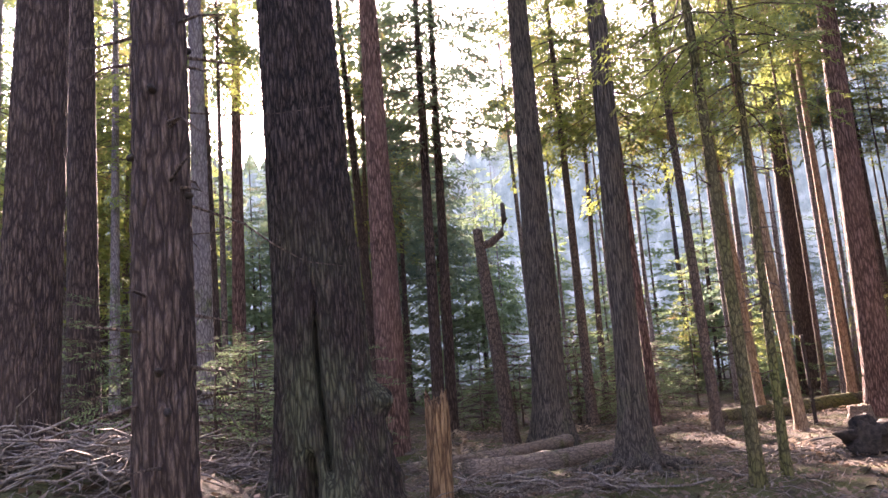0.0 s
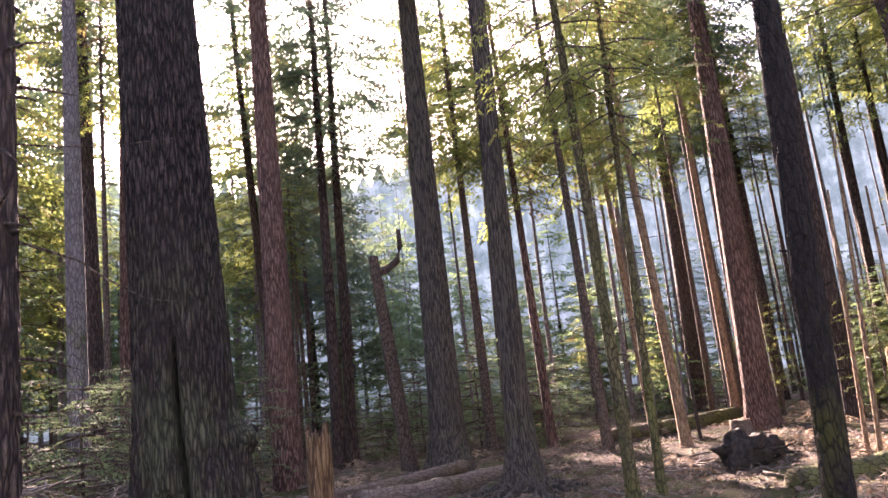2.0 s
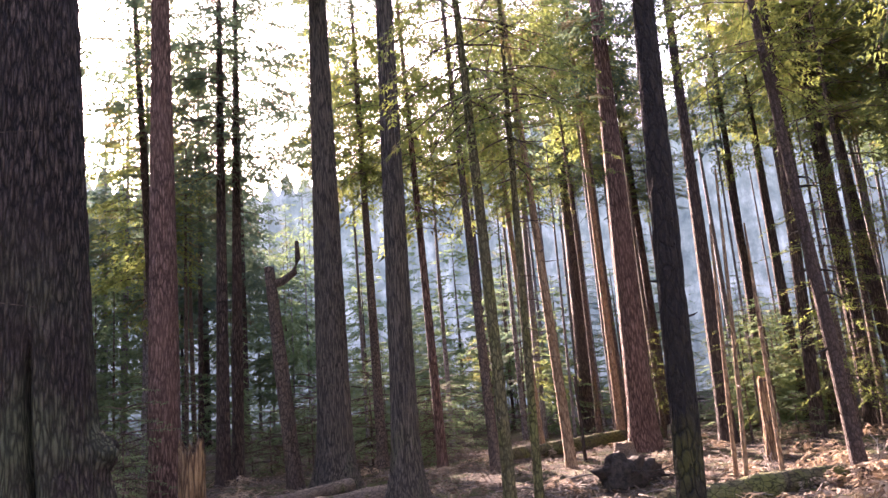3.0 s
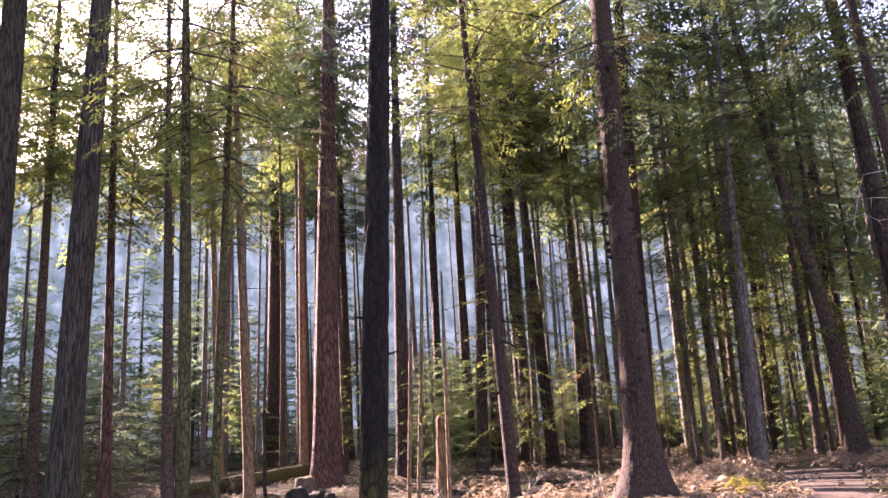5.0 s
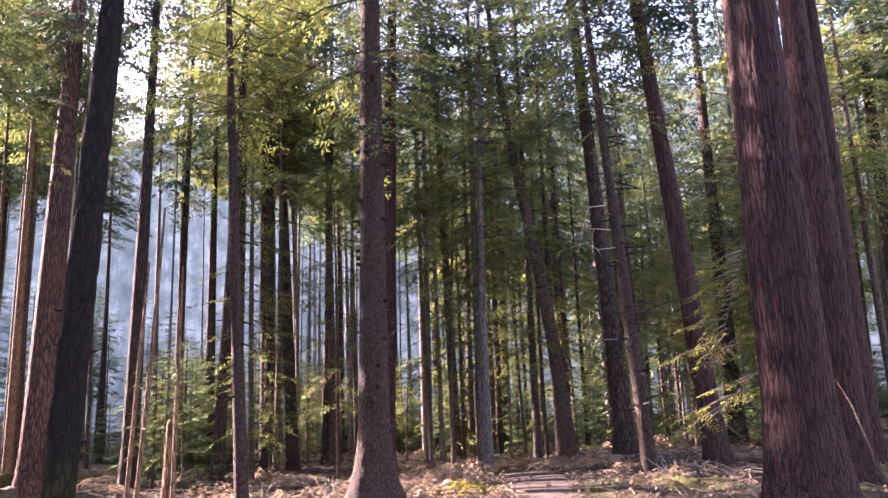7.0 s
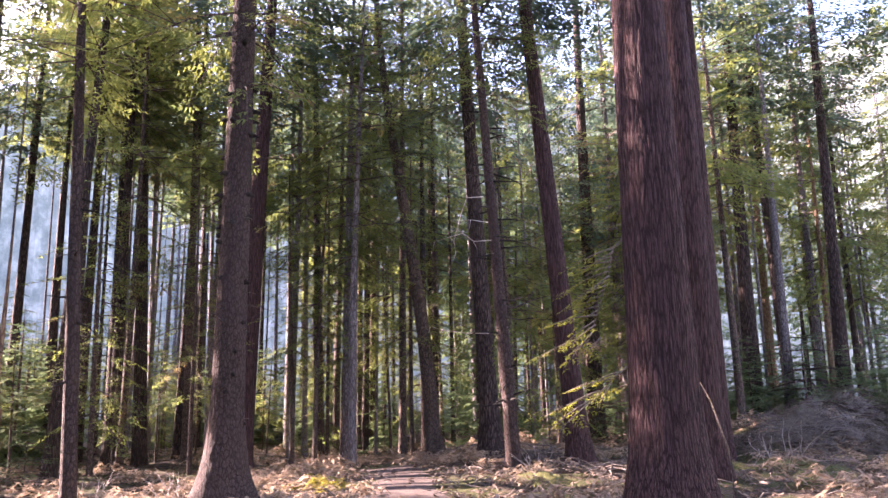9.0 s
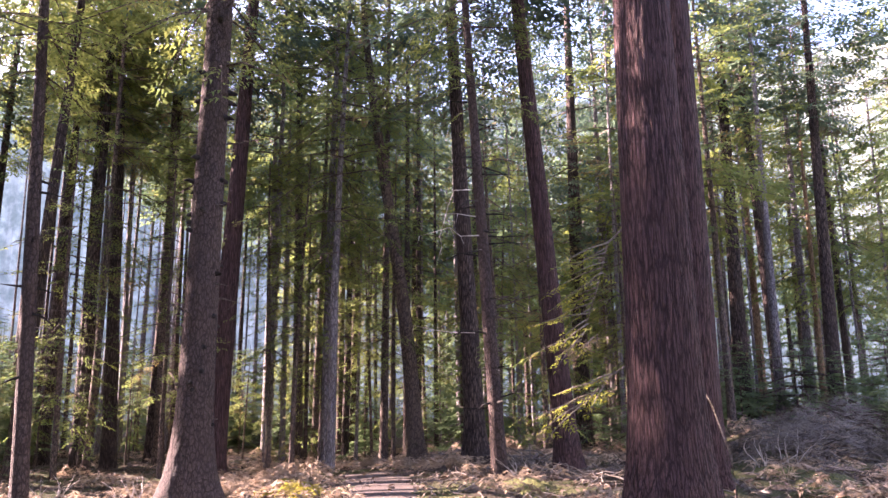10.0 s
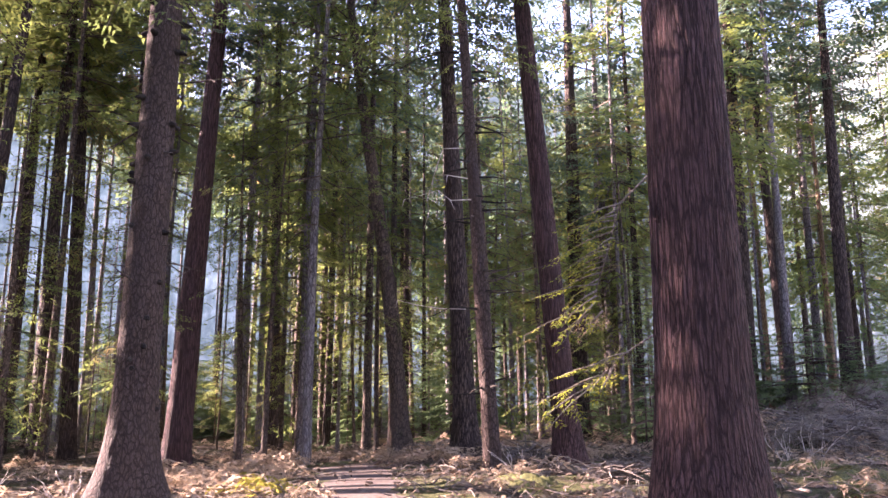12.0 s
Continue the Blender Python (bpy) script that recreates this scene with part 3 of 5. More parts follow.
tree("cedar_tree", "red cedar with a sunlit edge close behind a larger one", 19.2, -0.42, (-0.001, -0.008), 0.8, 28, "cedar", "tall", 14, flare=0.25)
tree("cedar_tree", "red cedar with a sunlit edge close behind a larger one", 25.4, -0.95, (0.0, -0.008), 0.74, 30, "cedar", "tall", 14, flare=0.2)
tree("fir_tree", GREY, 38.6, -3.2, (-0.002, -0.017), 0.74, 28, "fir", "tall", 13)
tree("fir_tree", GREY, 39.4, -4.85, (0.003, 0.024), 0.54, 26, "fir", "midfar", 10)
tree("fir_tree", GREY, 37.6, -6.7, (-0.005, -0.026), 0.62, 26, "fir", "tall", 13)
tree("fir_tree", FIR, 36.7, 3.6, (0.0, -0.004), 0.75, 30, "fir", "tall", 9)
tree("hemlock_tree", THIN, 33.91, -2.3, (0.001, 0.011), 0.32, 22, "hemlock", "midfar", 8)
tree("hemlock_tree", "hemlock trunk with sunlight put into its pale bark", 44.5, -4.75, (0.0, -0.003), 0.46, 22, "pale", "midfar", 8)
tree("hemlock_tree", "hemlock trunk with sunlight put into its pale bark", 41.0, -6.9, (-0.003, -0.014), 0.28, 20, "pale", "midfar", 6)
for x, y, lx, ly, d in ((22.43, 19.92, 0.029, -0.03, 0.47), (28.27, 18.87, -0.011, 0.015, 0.39), (27.3, 20.29, -0.027, 0.033, 0.54), (28.14, 22.46, -0.01, 0.012, 0.52),
                        (29.94, 13.87, -0.011, 0.023, 0.41), (29.32, 10.11, 0.001, -0.004, 0.3), (28.35, 28.21, 0.006, -0.006, 0.49), (32.27, 29.92, -0.002, 0.002, 0.52),
                        (28.81, 24.77, 0.004, -0.004, 0.51), (21.02, 29.22, -0.015, 0.01, 0.37), (26.69, 21.07, -0.005, 0.007, 0.46), (29.7, 20.33, 0.01, -0.013, 0.43)):
    tree("fir_tree", GREY, x, y, (lx, ly), d, 28, "fir" if d > 0.4 else "hemlock", "midfar", 14 + (x % 3) if x < 25 else random.Random(int(x * 100)).uniform(13.0, 17.0))


# ---- the wood beyond ----
def grown(x, y, base, top):
    """Base and top of a crown at x, y: the low sun comes in from the north between the high crowns and the young growth."""
    if x < 9 or y < 17:
        return base, top
    ragged = 0.88 + 0.24 * ((x * 7.31 + y * 3.77) % 1.0)
    under, over = (0.36 * (y - 18) + 1.5) * ragged, 0.41 * (y - 3) * ragged + (5 if 16 < x < 22 or x > 28 else 0)
    if top - 5 >= over:
        return max(base, over), top
    return (min(base, under * 0.35), under) if under > 4 else (base, max(base + 3, under))


def build_far_wood():
    rnd = random.Random(77)
    taken = [(o.location.x, o.location.y) for o in scene.objects if o.type == "EMPTY"]
    kinds = []
    for i in range(7):
        d = (0.18, 0.22, 0.28, 0.34, 0.42, 0.5, 0.62)[i]
        kinds.append((d, trunk_mesh((rnd.uniform(-0.02, 0.02), rnd.uniform(-0.02, 0.02)), d, 24 + 10 * d, 300 + i, d * 0.25, sides=10, rows=10)))
    meshes = []
    for d, (v, f) in kinds:
        me = bpy.data.meshes.new("trunk")
        me.from_pydata(v, [], f)
        me.polygons.foreach_set("use_smooth", [True] * len(me.polygons))
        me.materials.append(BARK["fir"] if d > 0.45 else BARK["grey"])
        meshes.append((d, me))
    count = 0
    for _ in range(6000):
        if count >= 165:
            break
        x, y = rnd.uniform(-45, 85), rnd.uniform(-40, 85)
        r = math.hypot(x - 6, y - 4)
        bearing = math.degrees(math.atan2(y - 1, x - 1))
        ahead = -25 < bearing < 118
        if r > 82 or (ahead and r < 31) or (not ahead and r < 15) or float(off_path(x, y)) < 2.0:
            continue
        # Sparse unseen trees behind the view, added to shade the trunks' near sides.
        if not ahead and rnd.random() < 0.85:
            continue
        if y > 36 and rnd.random() < (0.45 if 9 < x < 30 or y > 52 else 0.15):
            continue
        if y > 30 and (14 < x < 25 or -5.5 < x < 0.3) and rnd.random() < 0.78:
            continue
        if y > 34 and 0.3 < x < 11 and rnd.random() < 0.45:
            continue
        if (x > 28 and rnd.random() < (0.72 if y > 22 else 0.42)) or (x > 20 and y < 3 and rnd.random() < 0.65):
            continue
        gap = 2.0 + r * 0.02
        if any(abs(x - a) < gap and abs(y - b) < gap for a, b in taken):
            continue
        taken.append((x, y))
        count += 1
        d, me = rnd.choice(meshes)
        root = tagged(new("fir_tree" if d > 0.4 else "hemlock_tree"), "conifer standing among others in the hazy wood", "tree", "trees of the far wood")
        root.location, root.rotation_euler = (x, y, gz(x, y)), (0, 0, rnd.uniform(0, 6.28))
        t = new("trunk", me)
        t.parent = root
        tall = 24 + 10 * d
        base, top = grown(x, y, rnd.uniform(8, 14), tall) if d > 0.4 else grown(x, y, rnd.uniform(4, 9), tall * 0.85)
        if top < tall * 0.7:
            s = top / tall
            root.scale, base, top = (s, s, s), base / s, tall
        if d > 0.4:
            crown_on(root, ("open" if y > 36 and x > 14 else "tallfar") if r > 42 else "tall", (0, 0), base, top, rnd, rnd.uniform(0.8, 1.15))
        else:
            crown_on(root, "bush" if r > 46 else "midfar", (0, 0), base, top, rnd, rnd.uniform(0.8, 1.1))


build_far_wood()


def screen_of_young_trees():
    """Young conifers in leaf down to the ground, which close the view between the far trunks."""
    rnd = random.Random(88)
    v, f = trunk_mesh((0, 0), 0.14, 11, 500, 0.02, sides=7, rows=6)
    stem = bpy.data.meshes.new("trunk")
    stem.from_pydata(v, [], f)
    stem.materials.append(BARK["hemlock"])
    n = 0
    for _ in range(4000):
        if n >= 60:
            break
        b = radians(rnd.uniform(-30, 112))
        r = rnd.uniform(38, 84)
        x, y = 3 + r * math.cos(b), 1 + r * math.sin(b)
        if float(off_path(x, y)) < 2.5 or (y > 30 and x < 12 and r < 55):
            continue
        n += 1
        root = tagged(new("young_conifer"), "young conifer green down to the forest floor", "tree", "young conifers between the far trunks")
        s = min(rnd.uniform(0.4, 0.85), max(0.3, grown(x, y, 1, 11)[1] / 11))
        root.location, root.rotation_euler, root.scale = (x, y, gz(x, y)), (0, 0, rnd.uniform(0, 6.28)), (s, s, s)
        new("trunk", stem).parent = root
        crown_on(root, "bush", (0, 0), rnd.uniform(0.6, 2.0), 11, rnd, rnd.uniform(0.9, 1.3))


screen_of_young_trees()


def low_thicket():
    """Bushy young conifers that fill the gap under the far crowns."""
    rnd = random.Random(93)
    v, f = trunk_mesh((0, 0), 0.1, 6, 501, 0.02, sides=7, rows=5)
    stem = bpy.data.meshes.new("trunk")
    stem.from_pydata(v, [], f)
    stem.materials.append(BARK["hemlock"])
    spots = [(31, -7), (35, -6.5), (36, -10), (38, -4), (37, -8), (30.5, -9.5), (33, 0.8), (36, 1.6)]
    while len(spots) < 44:
        b, r = radians(rnd.uniform(-18, 52)), rnd.uniform(32, 52)
        x, y = 3 + r * math.cos(b), 1 + r * math.sin(b)
        if float(off_path(x, y)) > 1.6 and x > 25.5:
            spots.append((x, y))
    for x, y in spots:
        root = tagged(new("young_conifer"), "bushy young conifer with dark green layered sprays", "tree", "thicket of young conifers")
        s = rnd.uniform(0.55, 1.0) if y > 2 else rnd.uniform(0.35, 0.6)
        root.location, root.rotation_euler, root.scale = (x, y, gz(x, y)), (0, 0, rnd.uniform(0, 6.28)), (s, s, s)
        new("trunk", stem).parent = root
        crown_on(root, "bush", (0, 0), 0.3, 6, rnd, rnd.uniform(0.6, 0.85))


low_thicket()


def north_screen():
    """Younger trees to the north, low enough to let the sun in over them."""
    rnd = random.Random(97)
    v, f = trunk_mesh((0, 0), 0.16, 11, 502, 0.02, sides=8, rows=6)
    stem = bpy.data.meshes.new("trunk")
    stem.from_pydata(v, [], f)
    stem.materials.append(BARK["hemlock"])
    for i in range(20):
        x, y = rnd.uniform(-16, 30), 44 + 30 * rnd.random() ** 1.2
        s = 0.36 * (y - 14) * rnd.uniform(0.75, 1.0) / 11
        root = tagged(new("young_conifer"), "young conifer in pale green leaf against the light", "tree", "young conifers to the north")
        root.location, root.rotation_euler, root.scale = (x, y, gz(x, y)), (0, 0, rnd.uniform(0, 6.28)), (s, s, s)
        new("trunk", stem).parent = root
        crown_on(root, "bush", (0, 0), rnd.uniform(1.0, 3.0), 11, rnd, rnd.uniform(0.75, 1.1))


north_screen()


def north_grove():
    """Fir trees with deep crowns beyond the leaning snag."""
    rnd = random.Random(101)
    v, f = trunk_mesh((0.01, 0.0), 0.34, 28, 503, 0.06, sides=12, rows=12)
    stem = bpy.data.meshes.new("trunk")
    stem.from_pydata(v, [], f)
    stem.polygons.foreach_set("use_smooth", [True] * len(stem.polygons))
    stem.materials.append(BARK["fir"])
    for i in range(3):
        x, y = 2.5 + 7 * (i + rnd.random()) / 3, rnd.uniform(44, 58)
        root = tagged(new("fir_tree"), "fir with dark layered boughs against the bright sky", "tree", "firs of the northern grove")
        root.location, root.rotation_euler = (x, y, gz(x, y)), (0, 0, rnd.uniform(0, 6.28))
        new("trunk", stem).parent = root
        crown_on(root, "open", (0, 0), rnd.uniform(8, 12), 28, rnd, rnd.uniform(0.85, 1.1))
    for x in (-11, -8, -5.5, -1.5, 1.5, 4, 6.5, 9, 12, 15):
        x, y, s = x + rnd.uniform(-0.8, 0.8), rnd.uniform(66, 82), rnd.uniform(0.86, 1.0)
        root = tagged(new("fir_tree"), "distant fir with dark layered boughs against the bright sky", "tree", "firs of the northern grove")
        root.location, root.rotation_euler, root.scale = (x, y, gz(x, y)), (0, 0, rnd.uniform(0, 6.28)), (s, s, s)
        new("trunk", stem).parent = root
        crown_on(root, "open", (0, 0), rnd.uniform(11, 13), 28, rnd, rnd.uniform(0.9, 1.1))


north_grove()


def midstorey():
    """Slim hemlocks in leaf from a few metres up, which close most of the sky between the firs."""
    rnd = random.Random(131)
    stems = []
    for i in range(4):
        v, f = trunk_mesh((0, 0), 0.15 + 0.04 * i, 20, 540 + i, 0.04, sides=10, rows=14, bend=0.1, top=0.12)
        me = bpy.data.meshes.new("trunk")
        me.from_pydata(v, [], f)
        me.polygons.foreach_set("use_smooth", [True] * len(me.polygons))
        me.materials.append(BARK["hemlock" if i % 2 else "grey"])
        stems.append(me)
    taken = [(o.location.x, o.location.y) for o in scene.objects if o.type == "EMPTY" and math.hypot(o.location.x, o.location.y) < 34]
    for x0, x1, y0, y1, count, low, high, kind in ((-22, -7, 30, 48, 6, 6, 9, "midfar"), (2.5, 12, 31, 46, 3, 8, 11, "tall"), (11, 27, 25, 36, 10, 5.5, 8, "thin"), (-6, 3, 52, 70, 2, 11, 14, "tall"),
                                                   (25, 31, 10, 22, 5, 6, 8, "mid"), (30, 44, -1, 24, 11, 5.5, 8, "thin"), (40, 52, -14, 0, 9, 4, 8, "thin"), (16, 44, 42, 62, 3, 9, 13, "tall")):
        n = 0
        for _ in range(400):
            if n == count:
                break
            x, y = rnd.uniform(x0, x1), rnd.uniform(y0, y1)
            if float(off_path(x, y)) < 1.6 or any(abs(x - a) < 1.3 and abs(y - b) < 1.3 for a, b in taken):
                continue
            n += 1
            taken.append((x, y))
            root = tagged(new("hemlock_tree"), "slim hemlock with layered green sprays among the firs", "tree", "slim hemlocks between the firs")
            s = rnd.uniform(0.9, 1.25)
            root.location, root.rotation_euler, root.scale = (x, y, gz(x, y)), (rnd.uniform(-0.02, 0.02), rnd.uniform(-0.02, 0.02), rnd.uniform(0, 6.28)), (s, s, s)
            base, top = grown(x, y, rnd.uniform(low, high), 20 * s)
            s *= min(1.0, top / (20 * s))
            root.scale = (s, s, s)
            new("trunk", rnd.choice(stems)).parent = root
            crown_on(root, kind, (0, 0), base / s, 20, rnd, rnd.uniform(0.75, 1.0))


midstorey()


def distant_poles():
    """Bare straight stems that stand close together in the wood to the east."""
    rnd = random.Random(137)
    stems = []
    for i in range(5):
        v, f = trunk_mesh((rnd.uniform(-0.015, 0.015), rnd.uniform(-0.015, 0.015)), 0.13 + 0.06 * i, 22, 560 + i, 0.03, sides=9, rows=8, top=0.2)
        me = bpy.data.meshes.new("trunk")
        me.from_pydata(v, [], f)
        me.polygons.foreach_set("use_smooth", [True] * len(me.polygons))
        me.materials.append(BARK["fir" if i % 2 else "grey"])
        stems.append(me)
    n = 0
    while n < 130:
        b, r = radians(rnd.uniform(-14, 66)), rnd.uniform(31, 66)
        x, y = 3 + r * math.cos(b), 1 + r * math.sin(b)
        if float(off_path(x, y)) < 1.4:
            continue
        n += 1
        root = tagged(new("fir_tree"), "bare straight fir stem close among others in the wood", "tree", "close stems of the eastern wood")
        root.location, root.rotation_euler = (x, y, gz(x, y)), (0, 0, rnd.uniform(0, 6.28))
        new("trunk", rnd.choice(stems)).parent = root
        base, top = grown(x, y, rnd.uniform(11, 15), 24)
        s = min(1.0, top / 24)
        root.scale = (max(s, 0.7), max(s, 0.7), s)
        crown_on(root, "tuft", (0, 0), base / s, 24, rnd, rnd.uniform(0.6, 0.9))


distant_poles()


def far_backdrop():
    """Ring of wooded distance; haze is painted into its pale colours and faint glow."""
    rnd = random.Random(99)
    m, nt, bsdf = material("hazed_glowing_wood")
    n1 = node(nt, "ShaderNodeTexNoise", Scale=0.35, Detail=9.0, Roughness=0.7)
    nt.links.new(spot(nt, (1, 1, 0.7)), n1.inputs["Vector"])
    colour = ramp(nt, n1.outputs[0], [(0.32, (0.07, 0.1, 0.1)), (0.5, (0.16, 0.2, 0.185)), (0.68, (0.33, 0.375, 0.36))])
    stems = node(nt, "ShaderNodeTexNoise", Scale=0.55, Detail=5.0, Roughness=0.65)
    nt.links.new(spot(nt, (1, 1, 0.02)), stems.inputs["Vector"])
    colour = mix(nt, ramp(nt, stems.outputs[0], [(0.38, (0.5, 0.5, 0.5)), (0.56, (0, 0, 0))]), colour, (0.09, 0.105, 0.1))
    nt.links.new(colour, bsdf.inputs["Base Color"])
    # The emission stands in for bright haze between the trunks.
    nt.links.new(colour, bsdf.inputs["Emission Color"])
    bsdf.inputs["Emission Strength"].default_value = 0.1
    bsdf.inputs["Roughness"].default_value = 1.0
    n = 520
    v, f = [], []
    for i in range(n):
        a = 6.2832 * i / n
        h = 39 + 17 * max(0.0, math.cos(a + 0.15)) ** 0.7 + 5 * noise.noise((math.cos(a) * 9, math.sin(a) * 9, 0)) + (5 if i % 2 else 0) * rnd.random()
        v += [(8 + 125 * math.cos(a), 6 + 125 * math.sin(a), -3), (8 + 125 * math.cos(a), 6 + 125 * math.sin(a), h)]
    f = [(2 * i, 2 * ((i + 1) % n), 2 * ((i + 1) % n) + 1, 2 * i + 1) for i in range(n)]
    tagged(mesh_ob("backdrop", v, f, m, smooth_faces=False), "wooded distance beyond the trees, with painted haze and a faint glow", "backdrop", kind="structure")


far_backdrop()


# ---- understorey ----
def young_mesh(name, seed, height, reach, whorls, per, mat):
    return crown_meshes(name, seed, NEEDLE_FRONDS, height, reach, whorls, per, mat, low=0.9, droop=0.1)


def understorey():
    """Thin hemlock poles with foliage down low, and saplings."""
    rnd = random.Random(55)
    poles = []
    for i in range(3):
        v, f = trunk_mesh((rnd.uniform(-0.03, 0.03), rnd.uniform(-0.03, 0.03)), 0.11 + 0.03 * i, 11, 400 + i, 0.02, bend=0.15, top=0.2)
        me = bpy.data.meshes.new("trunk")
        me.from_pydata(v, [], f)
        me.polygons.foreach_set("use_smooth", [True] * len(me.polygons))
        me.materials.append(BARK["hemlock"])
        poles.append(me)
    n = 0
    for _ in range(2500):
        if n >= 64:
            break
        x, y = rnd.uniform(20, 46), rnd.uniform(0, 34)
        r = math.hypot(x - 2, y)
        if r < 26 or float(off_path(x, y)) < 1.3:
            continue
        n += 1
        root = tagged(new("hemlock_tree"), "thin young hemlock pole with drooping green sprays", "tree", "thin poles in the understorey")
        root.location, root.rotation_euler = (x, y, gz(x, y)), (0, 0, rnd.uniform(0, 6.28))
        s = min(1.0, max(0.45, grown(x, y, 2, 11)[1] / 11)) if y > 17 else 1.0
        root.scale = (s, s, s)
        new("trunk", rnd.choice(poles)).parent = root
        crown_on(root, "low", (0, 0), rnd.uniform(1.2, 4.5), 11, rnd, rnd.uniform(0.8, 1.2))
    saps = [young_mesh("sapling_crown", 60 + i, 1.5 + 0.3 * i, 0.95, 8, 5, YOUNG) for i in range(3)]
    spots = [(-2.9, 13.2, 1.1), (-3.6, 15.0, 1.2), (-4.6, 17.0, 1.1), (-1.9, 16.4, 1.2), (-3.2, 19.5, 1.2), (-0.9, 20.0, 1.1), (-1.6, 23.0, 1.3), (-5.4, 15.4, 0.9), (-2.6, 26.0, 1.5), (0.6, 27.0, 1.1),
             (5.0, 33.0, 1.2), (8.6, 31.5, 1.4), (7.6, 34.0, 1.3), (10.8, 29.5, 1.3), (11.6, 31.0, 1.2), (12.9, 33.0, 1.4), (16.0, 35.0, 1.3), (21.5, 31.0, 1.2), (9.4, 30.2, 1.9), (7.2, 31.0, 1.7), (11.4, 28.2, 1.8), (12.4, 29.6, 1.6), (10.2, 33.0, 2.0), (5.6, 31.6, 1.5), (-1.0, 17.5, 1.3), (-2.4, 14.6, 1.2), (-4.4, 14.2, 1.2), (0.3, 22.5, 1.4), (-2.4, 21.0, 1.6), (20.2, 18.6, 0.9),
             (34.5, -8.0, 1.8), (31.5, -9.5, 1.7), (36.0, -5.0, 1.9), (29.0, -8.6, 1.4), (33.0, -1.0, 1.6), (38.0, -9.0, 2.0), (30.0, 1.0, 1.3), (34.0, 3.0, 1.5)]
    spots += [(rnd.uniform(-9, 25), rnd.uniform(35, 50), rnd.uniform(1.2, 2.2)) for _ in range(16)]
    for x, y, s in spots:
        me, limbs = rnd.choice(saps)
        root = tagged(new("sapling"), "low hemlock sapling with flat pale-green sprays on the forest floor", "sapling", "saplings of the understorey")
        root.location, root.rotation_euler, root.scale = (x, y, gz(x, y) - 0.02), (0, 0, rnd.uniform(0, 6.28)), (s, s, s)
        v, f = [], []
        tube([(0, 0, -0.15), (0.03, 0, 0.8), (0, 0.03, 1.7)], [0.03, 0.02, 0.006], 6, v, f)
        mesh_ob("stem", v, f, BARK["hemlock"], root)
        for nm, data in (("crown", me), ("branchwood", limbs)):
            ob = new(nm, data)
            ob["kind"] = "stuff"
            ob.parent = root
            ob.location = (0, 0, 0.35)


understorey()


# ---- dead wood ----
def jagged_stump(name, label, x, y, diam, height, mat, seed, lean=(0, 0), flare=0.1, jag=0.25):
    rnd = random.Random(seed)
    sides, rows = 40, 26
    verts, faces = [], []
    tops = [height * (1 - jag * (0.5 + 0.5 * noise.noise((math.cos(6.283 * j / sides) * 1.6, math.sin(6.283 * j / sides) * 1.6, seed * 3.1))) - jag * 0.3 * rnd.random()) for j in range(sides)]
    for i in range(rows):
        for j in range(sides):
            t = 6.283 * j / sides
            z = -0.3 + (tops[j] + 0.3) * i / (rows - 1)
            n1 = noise.noise((math.cos(t) * 2.2, math.sin(t) * 2.2, z * 0.8 + seed)) * 0.18 + noise.noise((math.cos(t) * 6, math.sin(t) * 6, z * 1.5 + seed)) * 0.12
            r = diam / 2 * (1 + n1) + flare * math.exp(-max(z, 0) / 0.3)
            verts.append((lean[0] * z + r * math.cos(t), lean[1] * z + r * math.sin(t), z))
    for i in range(rows - 1):
        for j in range(sides):
            k = (j + 1) % sides
            faces.append((i * sides + j, i * sides + k, (i + 1) * sides + k, (i + 1) * sides + j))
    verts.append((lean[0] * height, lean[1] * height, height * (1 - jag * 1.1)))
    c = len(verts) - 1
    faces += [((rows - 1) * sides + j, (rows - 1) * sides + (j + 1) % sides, c) for j in range(sides)]
    ob = tagged(mesh_ob(name, verts, faces, mat), label, "stump")
    ob.location = (x, y, gz(x, y))
    return ob


jagged_stump("stump", "broken stump of rotten orange-brown wood with a jagged top", 1.6, 13.93, 0.42, 2.35, BARK["rot"], 5, (0.02, 0), 0.05)
jagged_stump("stump", "low weathered stump on the sunlit bank", 16.37, 22.71, 0.6, 0.55, BARK["log"], 8, flare=0.15)
jagged_stump("stump", "upright broken post of orange wood", 17.16, 16.78, 0.3, 2.5, BARK["rot"], 11, (0.03, -0.03), 0.02, 0.08)
jagged_stump("stump", "small grey stump among saplings", 6.2, 33.5, 0.35, 1.1, BARK["hemlock"], 14)
jagged_stump("stump", "thin dark dead stick standing in the ground", 14.46, 22.21, 0.11, 2.9, BLACK, 16, (-0.015, 0.01), 0.01, 0.05)


def fallen_log(name, label, a, b, ra, rb, mat, seed, moss=False):
    verts, faces = [], []
    pts, rs = [], []
    for i in range(30):
        u = i / 29
        x, y = a[0] + (b[0] - a[0]) * u, a[1] + (b[1] - a[1]) * u
        r = ra + (rb - ra) * u
        pts.append((x - a[0], y - a[1], float(swell(x, y)) + a[2] + (b[2] - a[2]) * u + 0.03 * math.sin(u * 7 + seed)))
        rs.append(r)
    tube(pts, rs, 26, verts, faces)
    out = []
    for v in verts:
        n1 = noise.noise((v[0] * 1.7, v[1] * 1.7, v[2] * 1.7 + seed)) * 0.3 + noise.noise((v[0] * 6, v[1] * 6, v[2] * 6 + seed)) * 0.12
        out.append((v[0] + n1 * ra * 0.4, v[1] + n1 * ra * 0.4, v[2] + n1 * ra * 0.6))
    ob = tagged(mesh_ob(name, out, faces, mat), label, "log")
    ob.location = (a[0], a[1], 0)
    return ob


